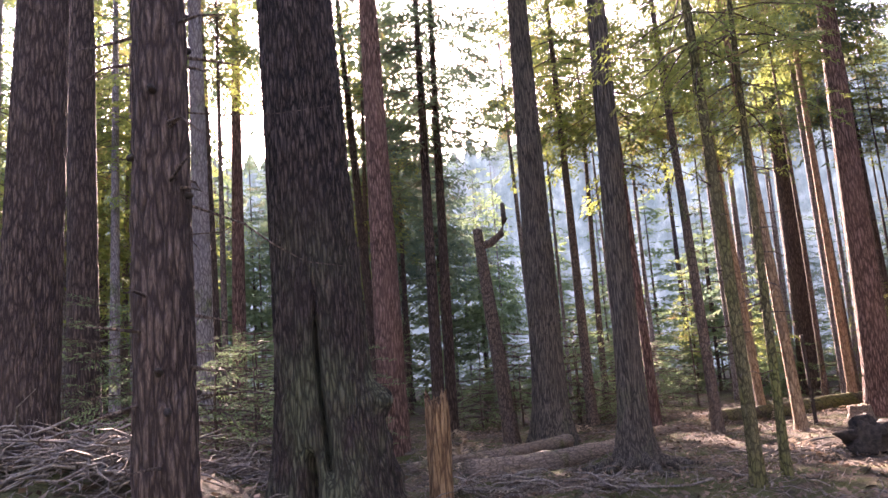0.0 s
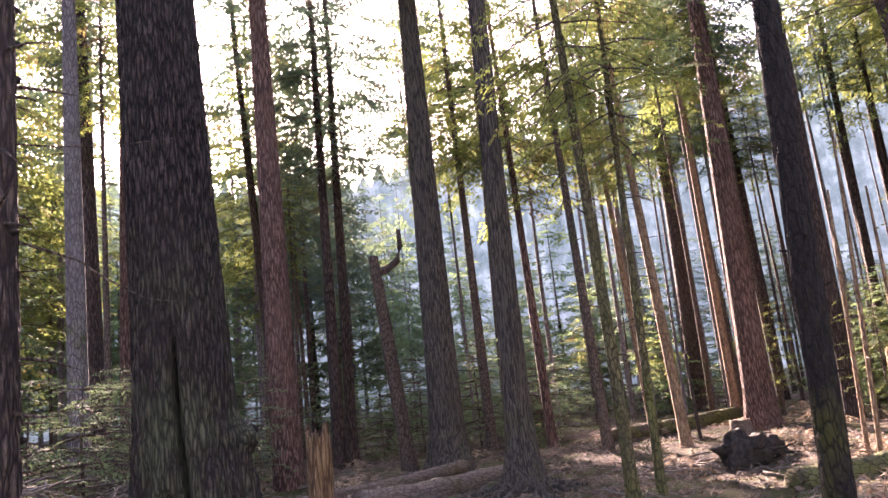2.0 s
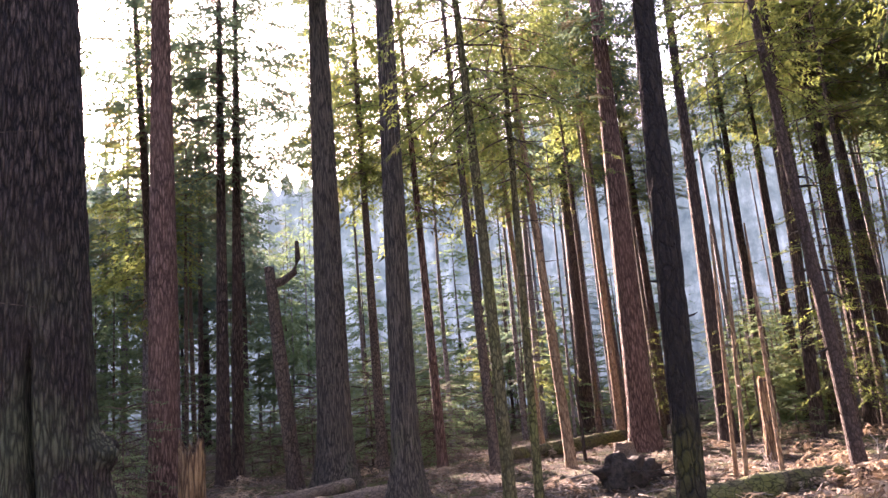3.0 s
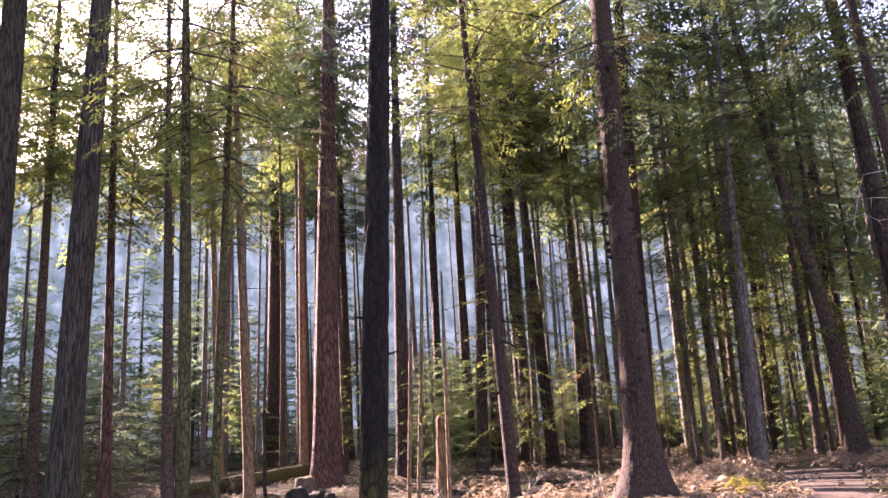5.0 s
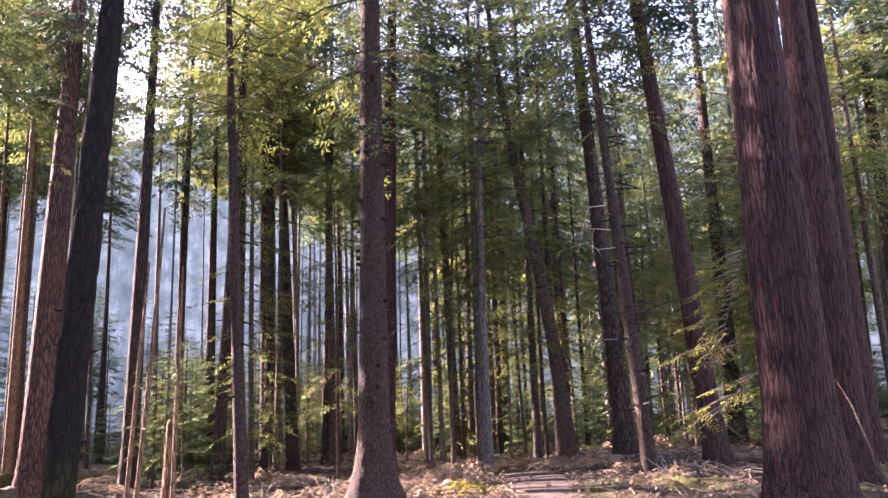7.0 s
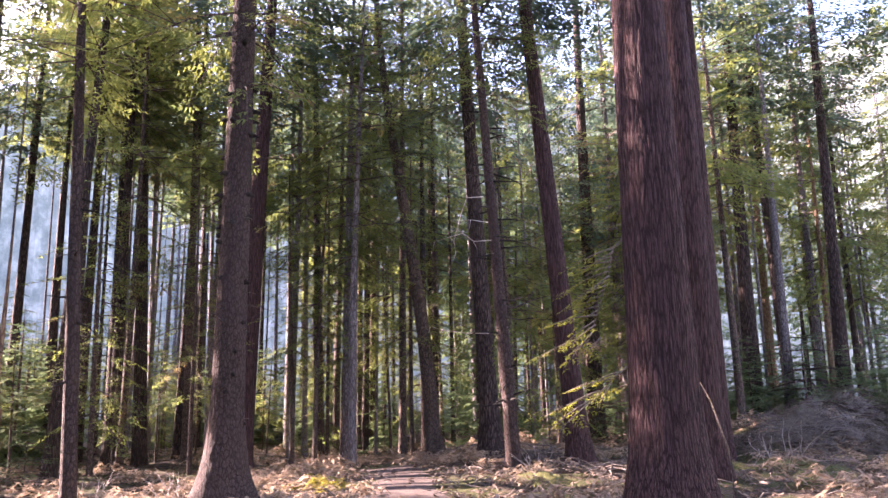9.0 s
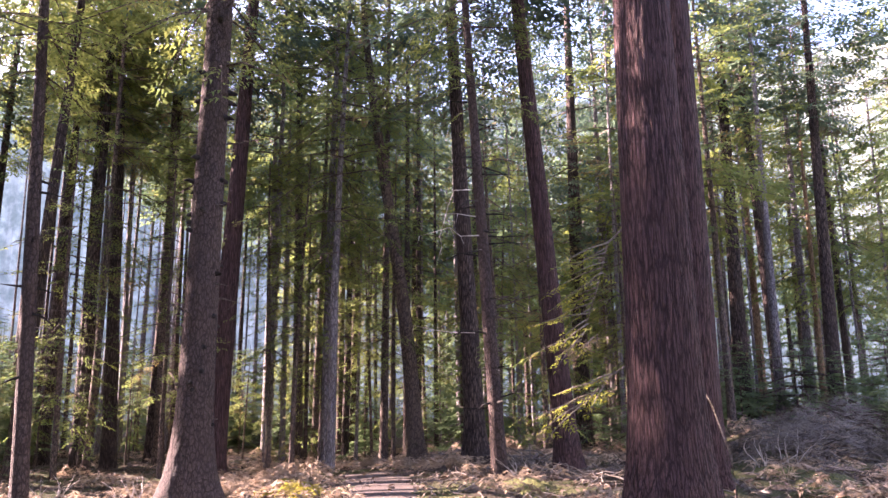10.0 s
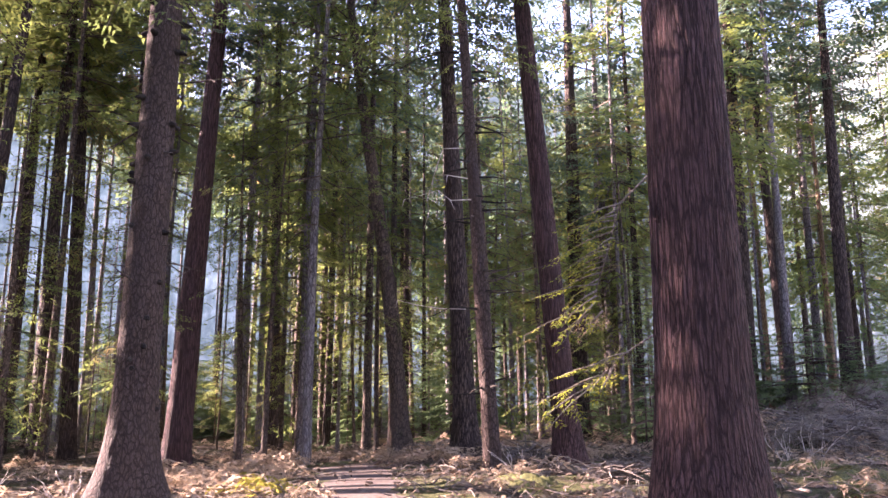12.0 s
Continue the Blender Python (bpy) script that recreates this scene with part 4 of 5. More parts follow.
fallen_log("fallen_log", "fallen grey log with peeling sunlit bark on the litter", (1.4, 18.6, 0.18), (6.3, 21.6, 0.2), 0.13, 0.2, BARK["log"], 1)
fallen_log("fallen_log", "half-buried dark log crossing the litter", (2.7, 17.6, 0.05), (7.2, 19.6, 0.1), 0.34, 0.24, BARK["log"], 2)
fallen_log("fallen_log", "long fallen log covered in green moss", (12.6, 25.3, 0.2), (20.5, 26.2, 0.3), 0.24, 0.32, BARK["mossy_log"], 3)
fallen_log("fallen_log", "thick fallen log with a shaded underside and mossy top", (9.6, 11.6, 0.12), (14.5, 12.1, 0.14), 0.3, 0.24, BARK["mossy_log"], 4)
fallen_log("fallen_log", "dark fallen log on the forest floor", (-4.4, 11.2, 0.1), (-1.9, 12.6, 0.12), 0.12, 0.09, BARK["log"], 5)


def root_wad(x, y, size, seed):
    rnd = random.Random(seed)
    root = tagged(new("root_wad"), "upturned black root mass with tangled roots", "root")
    root.location = (x, y, gz(x, y))
    verts, faces = [], []
    n, m = 26, 18
    for i in range(m):
        for j in range(n):
            th, ph = 6.283 * j / n, math.pi * (i / (m - 1))
            d = Vector((math.sin(ph) * math.cos(th), math.sin(ph) * math.sin(th) * 0.7, math.cos(ph) * 0.75))
            r = size * (1 + 0.5 * noise.noise(d * 2.3 + Vector((seed, 0, 0))) + 0.25 * noise.noise(d * 6))
            verts.append(tuple(d * r + Vector((0, 0, size * 0.45))))
    for i in range(m - 1):
        for j in range(n):
            faces.append((i * n + j, (i + 1) * n + j, (i + 1) * n + (j + 1) % n, i * n + (j + 1) % n))
    mesh_ob("root_ball", verts, faces, BLACK, root)
    for _ in range(9):
        v, f = [], []
        a = rnd.uniform(0, 6.28)
        d = Vector((math.cos(a), math.sin(a) * 0.7, rnd.uniform(-0.3, 0.45)))
        p = [d * size * 0.6 + Vector((0, 0, size * 0.4))]
        for k in range(3):
            p.append(p[-1] + (d + Vector((rnd.uniform(-0.6, 0.6), rnd.uniform(-0.6, 0.6), rnd.uniform(-0.6, 0.3)))) * size * 0.35)
        tube(p, [0.06, 0.04, 0.025, 0.008], 6, v, f)
        mesh_ob("root", v, f, BLACK, root)


root_wad(11.6, 15.9, 0.62, 4)
root_wad(12.5, 16.3, 0.5, 9)


def cedar_roots():
    """Surface roots that spread from the grey cedar's foot."""
    rnd = random.Random(12)
    for k in range(9):
        v, f = [], []
        a = 3.0 + k * 0.62
        p, rs = [], []
        for i in range(6):
            q = 0.25 + i * (0.2 + 0.03 * (k % 4))
            x, y = math.cos(a) * q, math.sin(a) * q
            p.append((x, y, gz(6.3 + x, 16.43 + y) - gz(6.3, 16.43) + 0.32 * math.exp(-i * 0.8) + 0.02))
            rs.append(0.15 * (1 - i / 6.5))
            a += rnd.uniform(-0.15, 0.15)
        tube(p, rs, 8, v, f)
        ob = tagged(mesh_ob("surface_root", v, f, BARK["ashen"]), "grey surface root spreading over the litter", "root", "roots of the grey cedar")
        ob.location = (6.3, 16.43, gz(6.3, 16.43))


cedar_roots()


def leaning_snag():
    root = tagged(new("dead_tree"), "leaning dead trunk broken off, with one curved upward branch", "tree")
    root.location = (5.33, 24.84, gz(5.33, 24.84))
    v, f = trunk_mesh((-0.08, 0.017), 0.46, 7.2, 41, 0.08, top=0.7)
    mesh_ob("trunk", v, f, BARK["hemlock"], root)
    v, f = [], []
    tube([(-0.5, 0.1, 6.6), (-0.15, 0.1, 6.7), (0.25, 0.1, 7.0), (0.4, 0.1, 7.5), (0.38, 0.1, 8.1)], [0.15, 0.14, 0.12, 0.1, 0.07], 10, v, f)
    mesh_ob("limb", v, f, BARK["hemlock"], root)


leaning_snag()


# ---- floor clutter ----
def bracken_mesh(seed, fronds=12, reach=0.7):
    """A collapsed clump of dead bracken: arching stalks with curled leaflets."""
    rnd = random.Random(seed)
    v, f = [], []
    for _ in range(fronds):
        a = rnd.uniform(0, 6.28)
        ln = reach * rnd.uniform(0.5, 1.3)
        h = rnd.uniform(0.15, 0.5)
        p = []
        for i in range(7):
            u = i / 6
            p.append(Vector((math.cos(a) * ln * u, math.sin(a) * ln * u, h * math.sin(u * 2.6) * (1 - 0.25 * u) + rnd.uniform(-0.02, 0.02))))
        tube(p, [0.008, 0.007, 0.006, 0.005, 0.004, 0.003, 0.002], 3, v, f, cap=False)
        for i in range(2, 7):
            for side in (-1, 1):
                for _ in range(2):
                    o = p[i] if i == 6 else p[i].lerp(p[i + 1], rnd.random())
                    d = Vector((-math.sin(a) * side + math.cos(a) * 0.5, math.cos(a) * side + math.sin(a) * 0.5, rnd.uniform(-0.9, 0.3))).normalized() * rnd.uniform(0.08, 0.2)
                    w = Vector((math.cos(a), math.sin(a), rnd.uniform(-0.6, 0.6))) * rnd.uniform(0.015, 0.035)
                    k = len(v)
                    v += [tuple(o - w), tuple(o + d), tuple(o + w)]
                    f.append((k, k + 1, k + 2))
    me = bpy.data.meshes.new("bracken")
    me.from_pydata(v, [], f)
    return me


def scatter_clumps():
    rnd = random.Random(21)
    dead = [bracken_mesh(i) for i in range(4)]
    for me in dead:
        me.materials.append(STRAW)
    fern = [bracken_mesh(10 + i, 12, 0.6) for i in range(2)]
    for me in fern:
        me.materials.append(FERN)
    n = 0
    for _ in range(3000):
        if n >= 330:
            break
        x, y = (rnd.uniform(10, 27), rnd.uniform(-7, 14)) if n % 2 else (rnd.uniform(-6, 36), rnd.uniform(-8, 30))
        r = math.hypot(x - 4, y - 1)
        o = float(off_path(x, y))
        if r < 6.5 or o < 1.1 or (x < 13 and y > 9 and rnd.random() < 0.8) or (15 < x < 26 and -2 < y < 6.5 and rnd.random() < 0.85):
            continue
        if o > 6 and rnd.random() < 0.45:
            continue
        n += 1
        ob = tagged(new("bracken_clump", rnd.choice(dead)), "collapsed straw-brown dead bracken on the litter", "fern", "dead bracken clumps")
        s = rnd.uniform(0.6, 1.25)
        ob.location, ob.rotation_euler, ob.scale = (x, y, gz(x, y) - 0.02), (0, 0, rnd.uniform(0, 6.28)), (s, s, s * rnd.uniform(0.7, 1.2))
    for x, y, s in ((16.9, 7.4, 0.75), (17.6, 7.9, 0.9), (18.2, 7.6, 0.6)):
        ob = tagged(new("fern", rnd.choice(fern)), "yellow-green fern clump in the sun beside the path", "fern", "ferns by the path")
        ob.location, ob.rotation_euler, ob.scale = (x, y, gz(x, y) - 0.02), (0, 0, rnd.uniform(0, 6.28)), (s, s, s)


scatter_clumps()


def moss_mounds():
    rnd = random.Random(31)
    for x, y, s in ((21.6, -1.0, 1.2), (22.6, -2.4, 1.5), (21.2, -2.8, 1.3), (24.0, -4.2, 1.3), (19.8, 3.2, 0.9), (18.9, 3.0, 0.7), (10.2, 17.0, 0.7), (9.0, 15.2, 0.8), (26.0, 8.6, 0.9), (19.0, -2.4, 0.7)):
        verts, faces, n, m = [], [], 40, 16
        for i in range(m):
            for j in range(n):
                th, q = 6.283 * j / n, i / (m - 1)
                d = (math.cos(th), math.sin(th))
                w = s * (1 + 0.35 * noise.noise((d[0] * 1.5 + x, d[1] * 1.5 + y, 0)))
                z = 0.2 * s * math.cos(q * 1.57) - 0.06 + 0.1 * noise.noise((d[0] * q * 3 * s + x, d[1] * q * 3 * s, 1)) + 0.05 * noise.noise((d[0] * q * 11 * s + x, d[1] * q * 11 * s, 4))
                verts.append((d[0] * w * q, d[1] * w * q * 0.75, z))
        for i in range(m - 1):
            for j in range(n):
                faces.append((i * n + j, (i + 1) * n + j, (i + 1) * n + (j + 1) % n, i * n + (j + 1) % n))
        ob = tagged(mesh_ob("moss_mound", verts, faces, MOSS), "low mound of green and yellow moss on the forest floor", "moss", "moss mounds")
        ob.location, ob.rotation_euler = (x, y, gz(x, y)), (0, 0, rnd.uniform(0, 6.28))


moss_mounds()


def twig_litter():
    """Loose twigs and needles strewn over the floor."""
    rnd = random.Random(41)
    v, f = [], []
    for _ in range(7500):
        r = 5 + 32 * rnd.random() ** 0.8
        a = radians(rnd.uniform(-25, 125))
        x, y = 1 + r * math.cos(a), 1 + r * math.sin(a)
        if float(off_path(x, y)) < 0.8 and rnd.random() < 0.85:
            continue
        ln, th = rnd.uniform(0.1, 0.7), rnd.uniform(0, 6.28)
        d = Vector((math.cos(th), math.sin(th), 0)) * ln
        z = gz(x, y)
        z2 = gz(x + d.x, y + d.y)
        w = rnd.uniform(0.005, 0.016)
        p = [Vector((x, y, z + w)), Vector((x + d.x * 0.5, y + d.y * 0.5, (z + z2) / 2 + rnd.uniform(0.0, 0.16))), Vector((x + d.x, y + d.y, z2 + rnd.uniform(0, 0.15)))]
        tube(p, [w, w * 0.8, w * 0.4], 3, v, f, cap=False)
    tagged(mesh_ob("twigs", v, f, TWIG), "grey twigs and small sticks strewn over the litter", "twigs", kind="stuff")


twig_litter()


def brush_heap(x, y, size, seed, count=70, label="heap of tangled grey dead twigs", mat=None):
    rnd = random.Random(seed)
    v, f = [], []
    for _ in range(count):
        a, b = rnd.uniform(0, 6.28), rnd.uniform(0, 6.28)
        o = Vector((math.cos(a), math.sin(a), 0)) * size * rnd.random() * 0.7
        d = Vector((math.cos(b), math.sin(b), rnd.uniform(0.0, 0.5)))
        ln = size * rnd.uniform(0.4, 1.1)
        p = [o + Vector((0, 0, gz(x + o.x, y + o.y) - gz(x, y) + rnd.uniform(0, size * 0.35)))]
        for k in range(3):
            d = (d + Vector((rnd.uniform(-0.4, 0.4), rnd.uniform(-0.4, 0.4), rnd.uniform(-0.45, 0.1)))).normalized()
            p.append(p[-1] + d * ln / 3)
        w = rnd.uniform(0.007, 0.028)
        tube(p, [w, w * 0.8, w * 0.6, w * 0.2], 4, v, f, cap=False)
    ob = tagged(mesh_ob("brush_heap", v, f, mat or TWIG), label, "brushwood", kind="stuff")
    ob.location = (x, y, gz(x, y))


for i, (x, y, size, count) in enumerate(((-4.6, 10.6, 1.2, 170), (-3.4, 10.2, 1.0, 150), (-2.6, 9.6, 0.9, 120), (-3.0, 12.0, 1.0, 110), (-1.4, 12.2, 0.9, 120), (-1.9, 14.5, 1.0, 80), (1.3, 12.0, 0.7, 70), (2.2, 15.6, 0.8, 60),
                                      (3.4, 15.4, 0.9, 80), (5.0, 14.2, 0.8, 70), (9.0, 15.6, 0.9, 70), (10.4, 16.2, 0.8, 80), (24.2, 3.8, 0.9, 90), (22.0, 4.6, 0.7, 60), (20.4, 1.6, 0.8, 90), (21.4, 2.8, 0.7, 70), (22.5, -3.4, 0.9, 70))):
    brush_heap(x, y, size, 100 + i, count)
brush_heap(26.8, 7.0, 1.1, 7, 90, "brown brushwood and roots at the foot of a leaning tree")
brush_heap(27.0, -3.9, 2.2, 8, 130, "large heap of grey dead branches and hanging sprays")
brush_heap(29.0, -5.4, 2.2, 12, 110, "large heap of grey dead branches and hanging sprays", BARK["hemlock"])


def spray_mound(x, y, size, tall, count, seed):
    """Dead boughs heaped up, with their grey sprays hanging down over one another."""
    rnd = random.Random(seed)
    soup = []
    for _ in range(count):
        a, q = rnd.uniform(0, 6.283), rnd.random() ** 0.7
        tris, line = rnd.choice(NEEDLE_FRONDS)
        px, py = math.cos(a) * size * q, math.sin(a) * size * q
        z = gz(x + px, y + py) - gz(x, y) + tall * (1 - q * q) * rnd.uniform(0.7, 1.0)
        m = Matrix.Translation((px, py, z)) @ Matrix.Rotation(a + rnd.uniform(-0.8, 0.8), 4, "Z") @ Matrix.Rotation(rnd.uniform(0.1, 0.8), 4, "Y") @ Matrix.Scale(rnd.uniform(0.7, 1.1), 4)
        h = np.array(m)
        soup.append(tris.reshape(-1, 3) @ h[:3, :3].T + h[:3, 3])
    pts = np.concatenate(soup)
    ob = tagged(mesh_ob("dead_boughs", pts.tolist(), [(i, i + 1, i + 2) for i in range(0, len(pts), 3)], DEAD_SPRAY), "mound of grey-brown dead boughs with drooping dry sprays", "brushwood", kind="stuff")
    ob.location = (x, y, gz(x, y))


DEAD_SPRAY = leafage("dead_sprays", (0.07, 0.058, 0.048), (0.2, 0.17, 0.14), 0.25)
spray_mound(26.6, -3.6, 2.0, 1.7, 130, 301)
spray_mound(28.8, -5.0, 2.2, 1.5, 130, 302)
spray_mound(25.2, -5.6, 1.5, 0.8, 70, 303)


def upright_twigs(x, y, seed, tall=0.9):
    """A dead shrub of pale forked twigs."""
    rnd = random.Random(seed)
    root = tagged(new("dead_shrub"), "pale leafless forked twigs standing in the bracken", "shrub", "dead shrubs")
    root.location = (x, y, gz(x, y))
    for _ in range(5):
        v, f = [], []
        a = rnd.uniform(0, 6.28)
        d = Vector((math.cos(a) * 0.5, math.sin(a) * 0.5, 1.0))
        p = [Vector((math.cos(a), math.sin(a), -0.3)) * 0.12]
        for k in range(4):
            p.append(p[-1] + d * tall * rnd.uniform(0.15, 0.3))
            d = (d + Vector((rnd.uniform(-0.4, 0.4), rnd.uniform(-0.4, 0.4), 0))).normalized()
            e = p[-1] + (d + Vector((rnd.uniform(-0.8, 0.8), rnd.uniform(-0.8, 0.8), 0.2))) * 0.16
            tube([p[-1], e], [0.007, 0.003], 4, v, f)
        tube(p, [0.014, 0.012, 0.01, 0.007, 0.003], 5, v, f)
        mesh_ob("twig", v, f, PALE_TWIG, root)


PALE_TWIG = plain("bleached_twig", (0.3, 0.25, 0.22), (0.62, 0.54, 0.48), 20.0, depth=0.004)
for i, (x, y) in enumerate(((24.0, -2.2), (24.8, -2.9), (15.8, 10.2), (16.6, 11.0), (21.2, 3.6), (13.8, 13.0), (18.2, 14.4))):
    upright_twigs(x, y, 200 + i, 1.0 if i < 2 else 0.7)


def pale_branches():
    """Bleached dead branches that hang from the slim spruce."""
    owner = [o for o in scene.objects if o.name.startswith("spruce_tree")][1]
    for line in (((21.4, 4.75, 3.11), (21.16, 5.31, 3.12), (20.94, 5.78, 3.19), (20.76, 6.17, 3.29)), ((20.89, 4.56, 6.02), (20.69, 4.99, 6.08), (20.57, 5.28, 6.07)), ((20.62, 4.6, 6.66), (20.45, 5.01, 6.63), (20.47, 5.18, 6.22), (20.53, 5.41, 5.51), (20.6, 5.39, 5.21)), ((20.92, 4.49, 5.53), (20.74, 4.93, 5.5), (20.59, 5.17, 5.71), (20.33, 5.89, 5.48))):
        v, f = [], []
        pts = [Vector(p) - owner.location for p in line]
        tube(pts, [0.014 - 0.011 * i / (len(pts) - 1) for i in range(len(pts))], 6, v, f)
        rnd = random.Random(len(pts))
        for p in pts[1:]:
            e = p + Vector((rnd.uniform(-0.15, 0.15), rnd.uniform(-0.15, 0.15), rnd.uniform(-0.35, -0.1)))
            tube([p, p.lerp(e, 0.5), e], [0.009, 0.007, 0.003], 4, v, f)
        mesh_ob("dead_branch", v, f, PALE_TWIG, owner, "bleached dead branch")


pale_branches()


def leaning_stick():
    v, f = [], []
    tube([(15.6, -0.72, -0.35), (16.0, -0.7, 0.5), (16.5, -0.5, 1.3), (16.7, -0.3, 1.75)], [0.022, 0.018, 0.013, 0.005], 7, v, f)
    tagged(mesh_ob("dead_stick", v, f, BARK["log"]), "bleached dead stick leaning on the cedars", "stick")


leaning_stick()


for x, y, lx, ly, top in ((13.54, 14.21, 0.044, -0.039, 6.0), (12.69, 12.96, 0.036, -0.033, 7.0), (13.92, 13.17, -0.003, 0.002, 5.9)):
    tree("hemlock_tree", "thin dead pole with sunlight put into its pale bark", x, y, (lx, ly), 0.1, top, "pale", None, flare=0.02, stub=(1.0, 4.0, 8, (0.1, 0.3)), top=0.5, bend=0.1)


def bough(owner, x, y, z, az, tilt, scale, span, mat, name="bough"):
    """One leafy bough as a part of a tree, placed in the world."""
    tris, line = NEEDLE_FRONDS[span]
    me = bpy.data.meshes.new(name)
    pts = tris.reshape(-1, 3) * scale
    me.from_pydata(pts.tolist(), [], [(i, i + 1, i + 2) for i in range(0, len(pts), 3)])
    me.materials.append(mat)
    ob = new(name, me)
    ob.parent = owner
    ob["kind"] = "stuff"
    ob.matrix_basis = Matrix.Translation(Vector((x, y, z)) - owner.location) @ Matrix.Rotation(az, 4, "Z") @ Matrix.Rotation(tilt, 4, "Y")
    v, f = [], []
    tube([Vector(p) * scale for p in line], [0.02, 0.014, 0.009, 0.004], 5, v, f)
    mesh_ob("bough_stem", v, f, TWIG, ob)


def cedar_boughs():
    rnd = random.Random(61)
    owner = [o for o in scene.objects if o.name.startswith("cedar_tree")][-2]
    v, f = [], []
    stem = [Vector(p) for p in ((19.15, -0.3, 5.8), (19.1, 0.5, 5.4), (18.9, 1.2, 4.7), (19.0, 1.5, 3.7), (18.9, 1.85, 2.65))]
    tube([p - owner.location for p in stem], [0.035, 0.028, 0.02, 0.014, 0.006], 6, v, f)
    mesh_ob("limb", v, f, TWIG, owner)
    v, f = [], []
    low = [Vector(p) for p in ((19.15, -0.3, 2.8), (19.1, 0.4, 2.45), (18.9, 1.2, 1.95), (18.9, 1.95, 1.3))]
    tube([p - owner.location for p in low], [0.03, 0.024, 0.014, 0.006], 6, v, f)
    mesh_ob("limb", v, f, TWIG, owner)
    for line, n in ((stem[2:], 20), (low[2:], 9)):
        for i in range(n):
            u = i / (n - 1) * (len(line) - 1)
            p = line[min(int(u), len(line) - 2)].lerp(line[min(int(u), len(line) - 2) + 1], u - min(int(u), len(line) - 2))
            bough(owner, p.x, p.y, p.z, radians(rnd.uniform(60, 175)), rnd.uniform(0.1, 0.6), rnd.uniform(0.9, 1.3), rnd.choice((0, 1, 1)), SUNLIT_GREEN)


def dry_tuft():
    """A dead, straw-coloured tuft that hangs at the end of the bough."""
    owner = [o for o in scene.objects if o.name.startswith("cedar_tree")][-2]
    rnd = random.Random(71)
    for i in range(5):
        bough(owner, 18.9, 1.5 + 0.12 * i, 2.75 - 0.05 * i, radians(rnd.uniform(-60, 150)), rnd.uniform(0.2, 0.7), rnd.uniform(0.45, 0.7), 0, STRAW, "dry_tuft")


# Sunlight on the cedar boughs is put into this bright yellow-green.
SUNLIT_GREEN = leafage("sunlit_sprays", (0.16, 0.19, 0.03), (0.34, 0.35, 0.05), 0.6)
cedar_boughs()
dry_tuft()


def long_twigs():
    """Thin dead twigs that reach from the knotty fir."""
    owner = scene.objects["fir_tree.001"]
    for line, r in ((((-1.4, 6.85, 3.2), (-1.25, 6.89, 3.15), (-0.86, 6.95, 3.0), (-0.62, 6.97, 2.81), (-0.31, 6.99, 2.62), (0.05, 7.0, 2.56)), 0.016),
                    (((-1.4, 6.85, 4.06), (-1.0, 6.9, 4.04), (-0.5, 6.97, 4.07), (0.05, 7.0, 4.15)), 0.01),
                    (((-1.4, 6.85, 2.9), (-1.05, 6.9, 2.92), (-0.9, 6.9, 3.0)), 0.008)):
        v, f = [], []
        tube([Vector(p) - owner.location for p in line], [r * (1 - 0.75 * i / (len(line) - 1)) for i in range(len(line))], 6, v, f)
        mesh_ob("dead_twig", v, f, BARK["hemlock"], owner)


long_twigs()
stubs(scene.objects["fir_tree.001"], (-0.004, 0), 0.5, random.Random(5), 0.6, 6.5, 18, (0.01, 0.06), BLACK, 2.6)


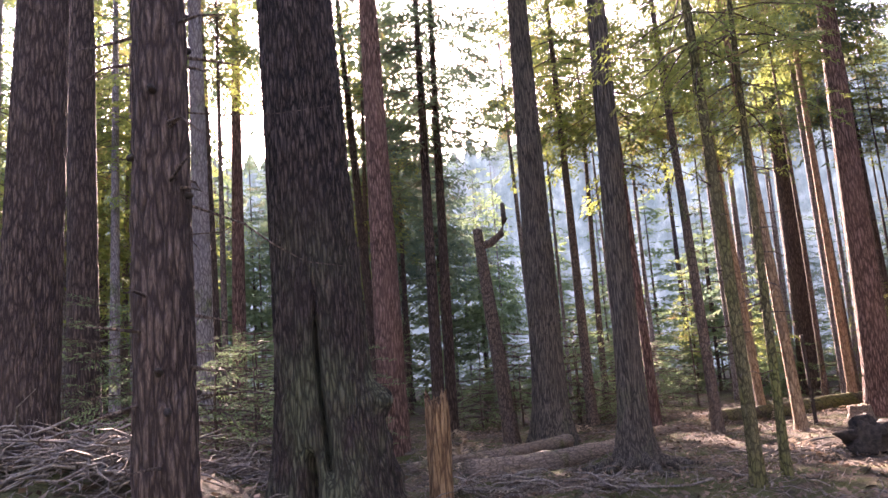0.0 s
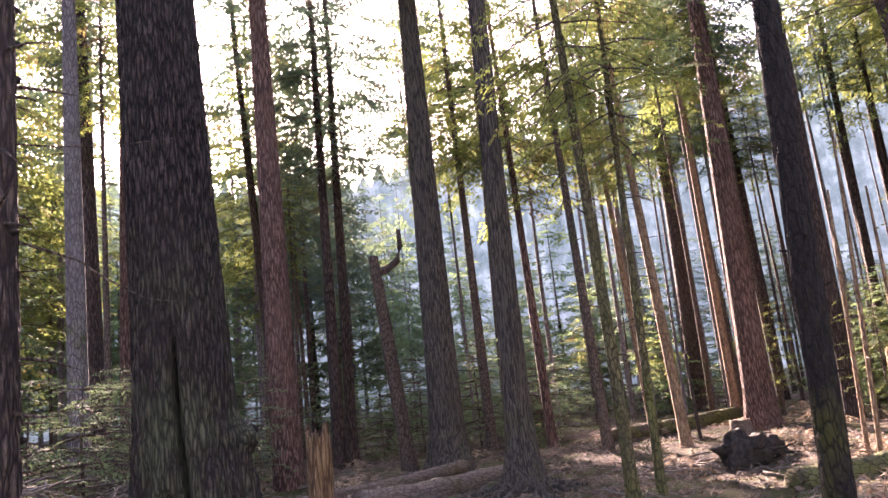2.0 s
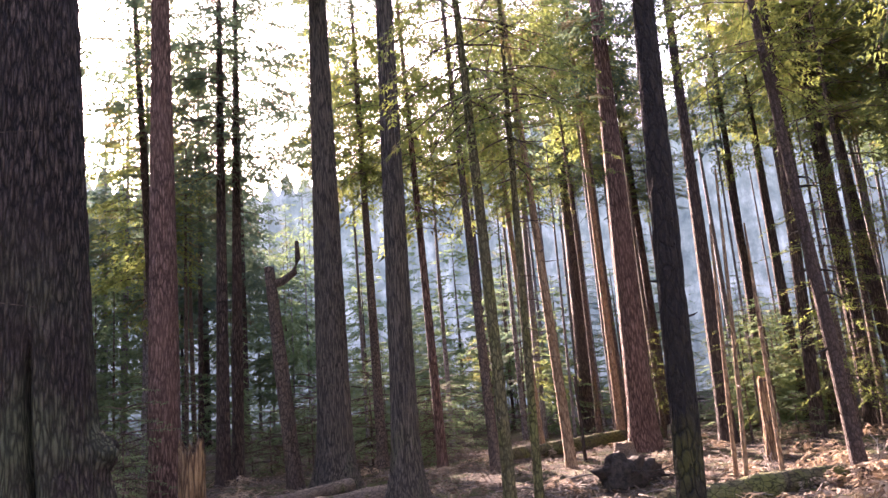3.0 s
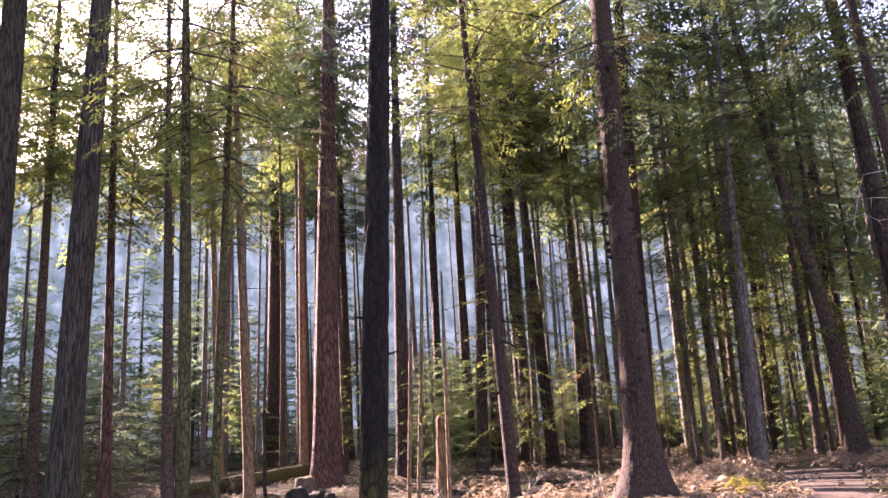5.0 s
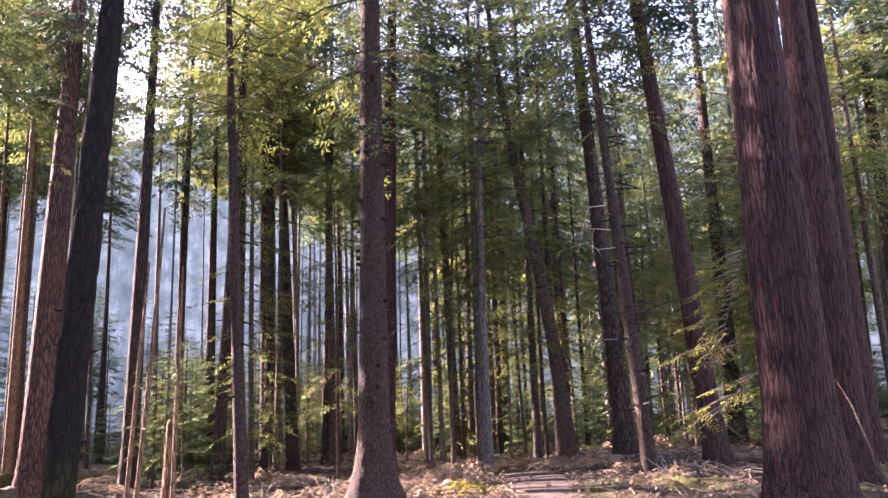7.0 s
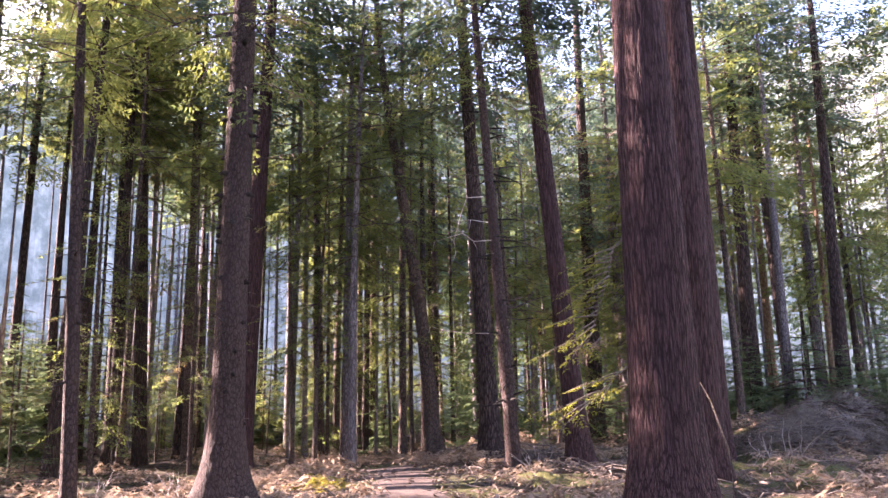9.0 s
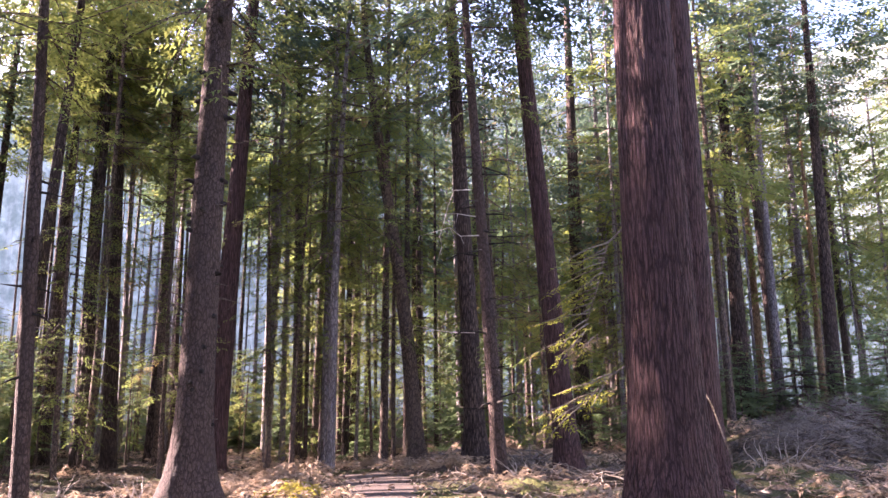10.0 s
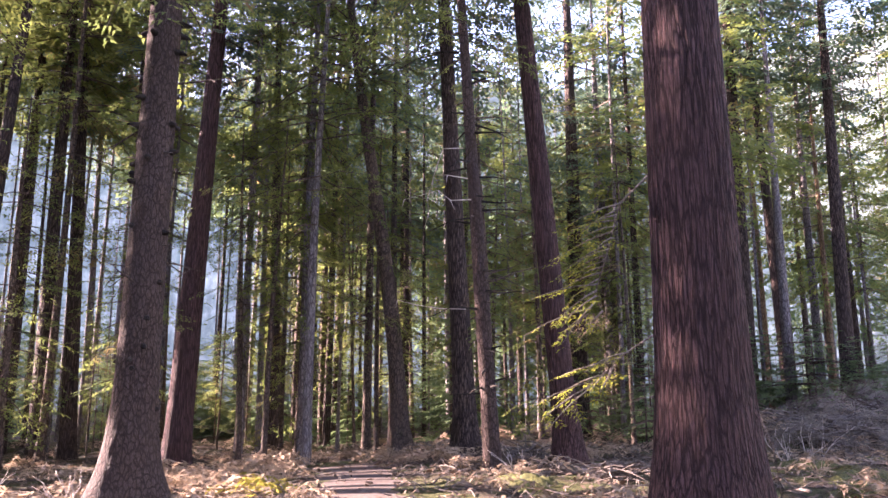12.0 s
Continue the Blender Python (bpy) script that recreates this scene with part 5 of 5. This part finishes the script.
def litter_chips():
    """Curled leaves, bark flakes and needle tufts that lie loose on the floor."""
    rnd = random.Random(47)
    v, f = [], []
    for _ in range(26000):
        r = 5 + 27 * rnd.random() ** 0.75
        a = radians(rnd.uniform(-28, 128))
        x, y = 1 + r * math.cos(a), 1 + r * math.sin(a)
        if float(off_path(x, y)) < 0.7 and rnd.random() < 0.8:
            continue
        z, s, th = gz(x, y), rnd.uniform(0.03, 0.11), rnd.uniform(0, 6.28)
        c, sn = math.cos(th) * s, math.sin(th) * s
        k = len(v)
        v += [(x - c, y - sn, z + rnd.uniform(0, 0.03)), (x + sn * 0.5, y - c * 0.5, z + rnd.uniform(0.01, 0.08)), (x + c, y + sn, z + rnd.uniform(0.0, 0.09)), (x - sn * 0.5, y + c * 0.5, z + rnd.uniform(0, 0.06))]
        f += [(k, k + 1, k + 3), (k + 1, k + 2, k + 3)]
    tagged(mesh_ob("litter", v, f, CHIPS, smooth_faces=False), "loose brown leaves, bark flakes and needle tufts on the ground", "litter", kind="stuff")


CHIPS = leafage("litter_chips", (0.04, 0.028, 0.02), (0.2, 0.14, 0.1), 0.15)
litter_chips()


def fallen_branches():
    """Broken branches lying about, with side twigs."""
    rnd = random.Random(83)
    n = 0
    while n < 75:
        r, a = 6 + 24 * rnd.random(), radians(rnd.uniform(-22, 122))
        x, y = 1 + r * math.cos(a), 1 + r * math.sin(a)
        if float(off_path(x, y)) < 1.2:
            continue
        n += 1
        v, f = [], []
        th, ln, w = rnd.uniform(0, 6.28), rnd.uniform(0.8, 2.4), rnd.uniform(0.012, 0.035)
        p = []
        for k in range(6):
            u = k / 5 - 0.5
            px, py = math.cos(th) * ln * u + rnd.uniform(-0.05, 0.05), math.sin(th) * ln * u + rnd.uniform(-0.05, 0.05)
            p.append(Vector((px, py, gz(x + px, y + py) - gz(x, y) + w * 0.8 + 0.12 * abs(math.sin(u * 3 + n)))))
        tube(p, [w * (1 - 0.13 * k) for k in range(6)], 6, v, f)
        for k in (1, 2, 3, 4):
            e = p[k] + Vector((rnd.uniform(-0.35, 0.35), rnd.uniform(-0.35, 0.35), rnd.uniform(0.0, 0.3)))
            tube([p[k], p[k].lerp(e, 0.6) + Vector((0, 0, 0.03)), e], [w * 0.5, w * 0.35, 0.003], 4, v, f)
        ob = tagged(mesh_ob("fallen_branch", v, f, TWIG if n % 3 else BARK["log"]), "dead grey branch lying on the forest floor", "branch", "fallen branches")
        ob.location = (x, y, gz(x, y))


fallen_branches()
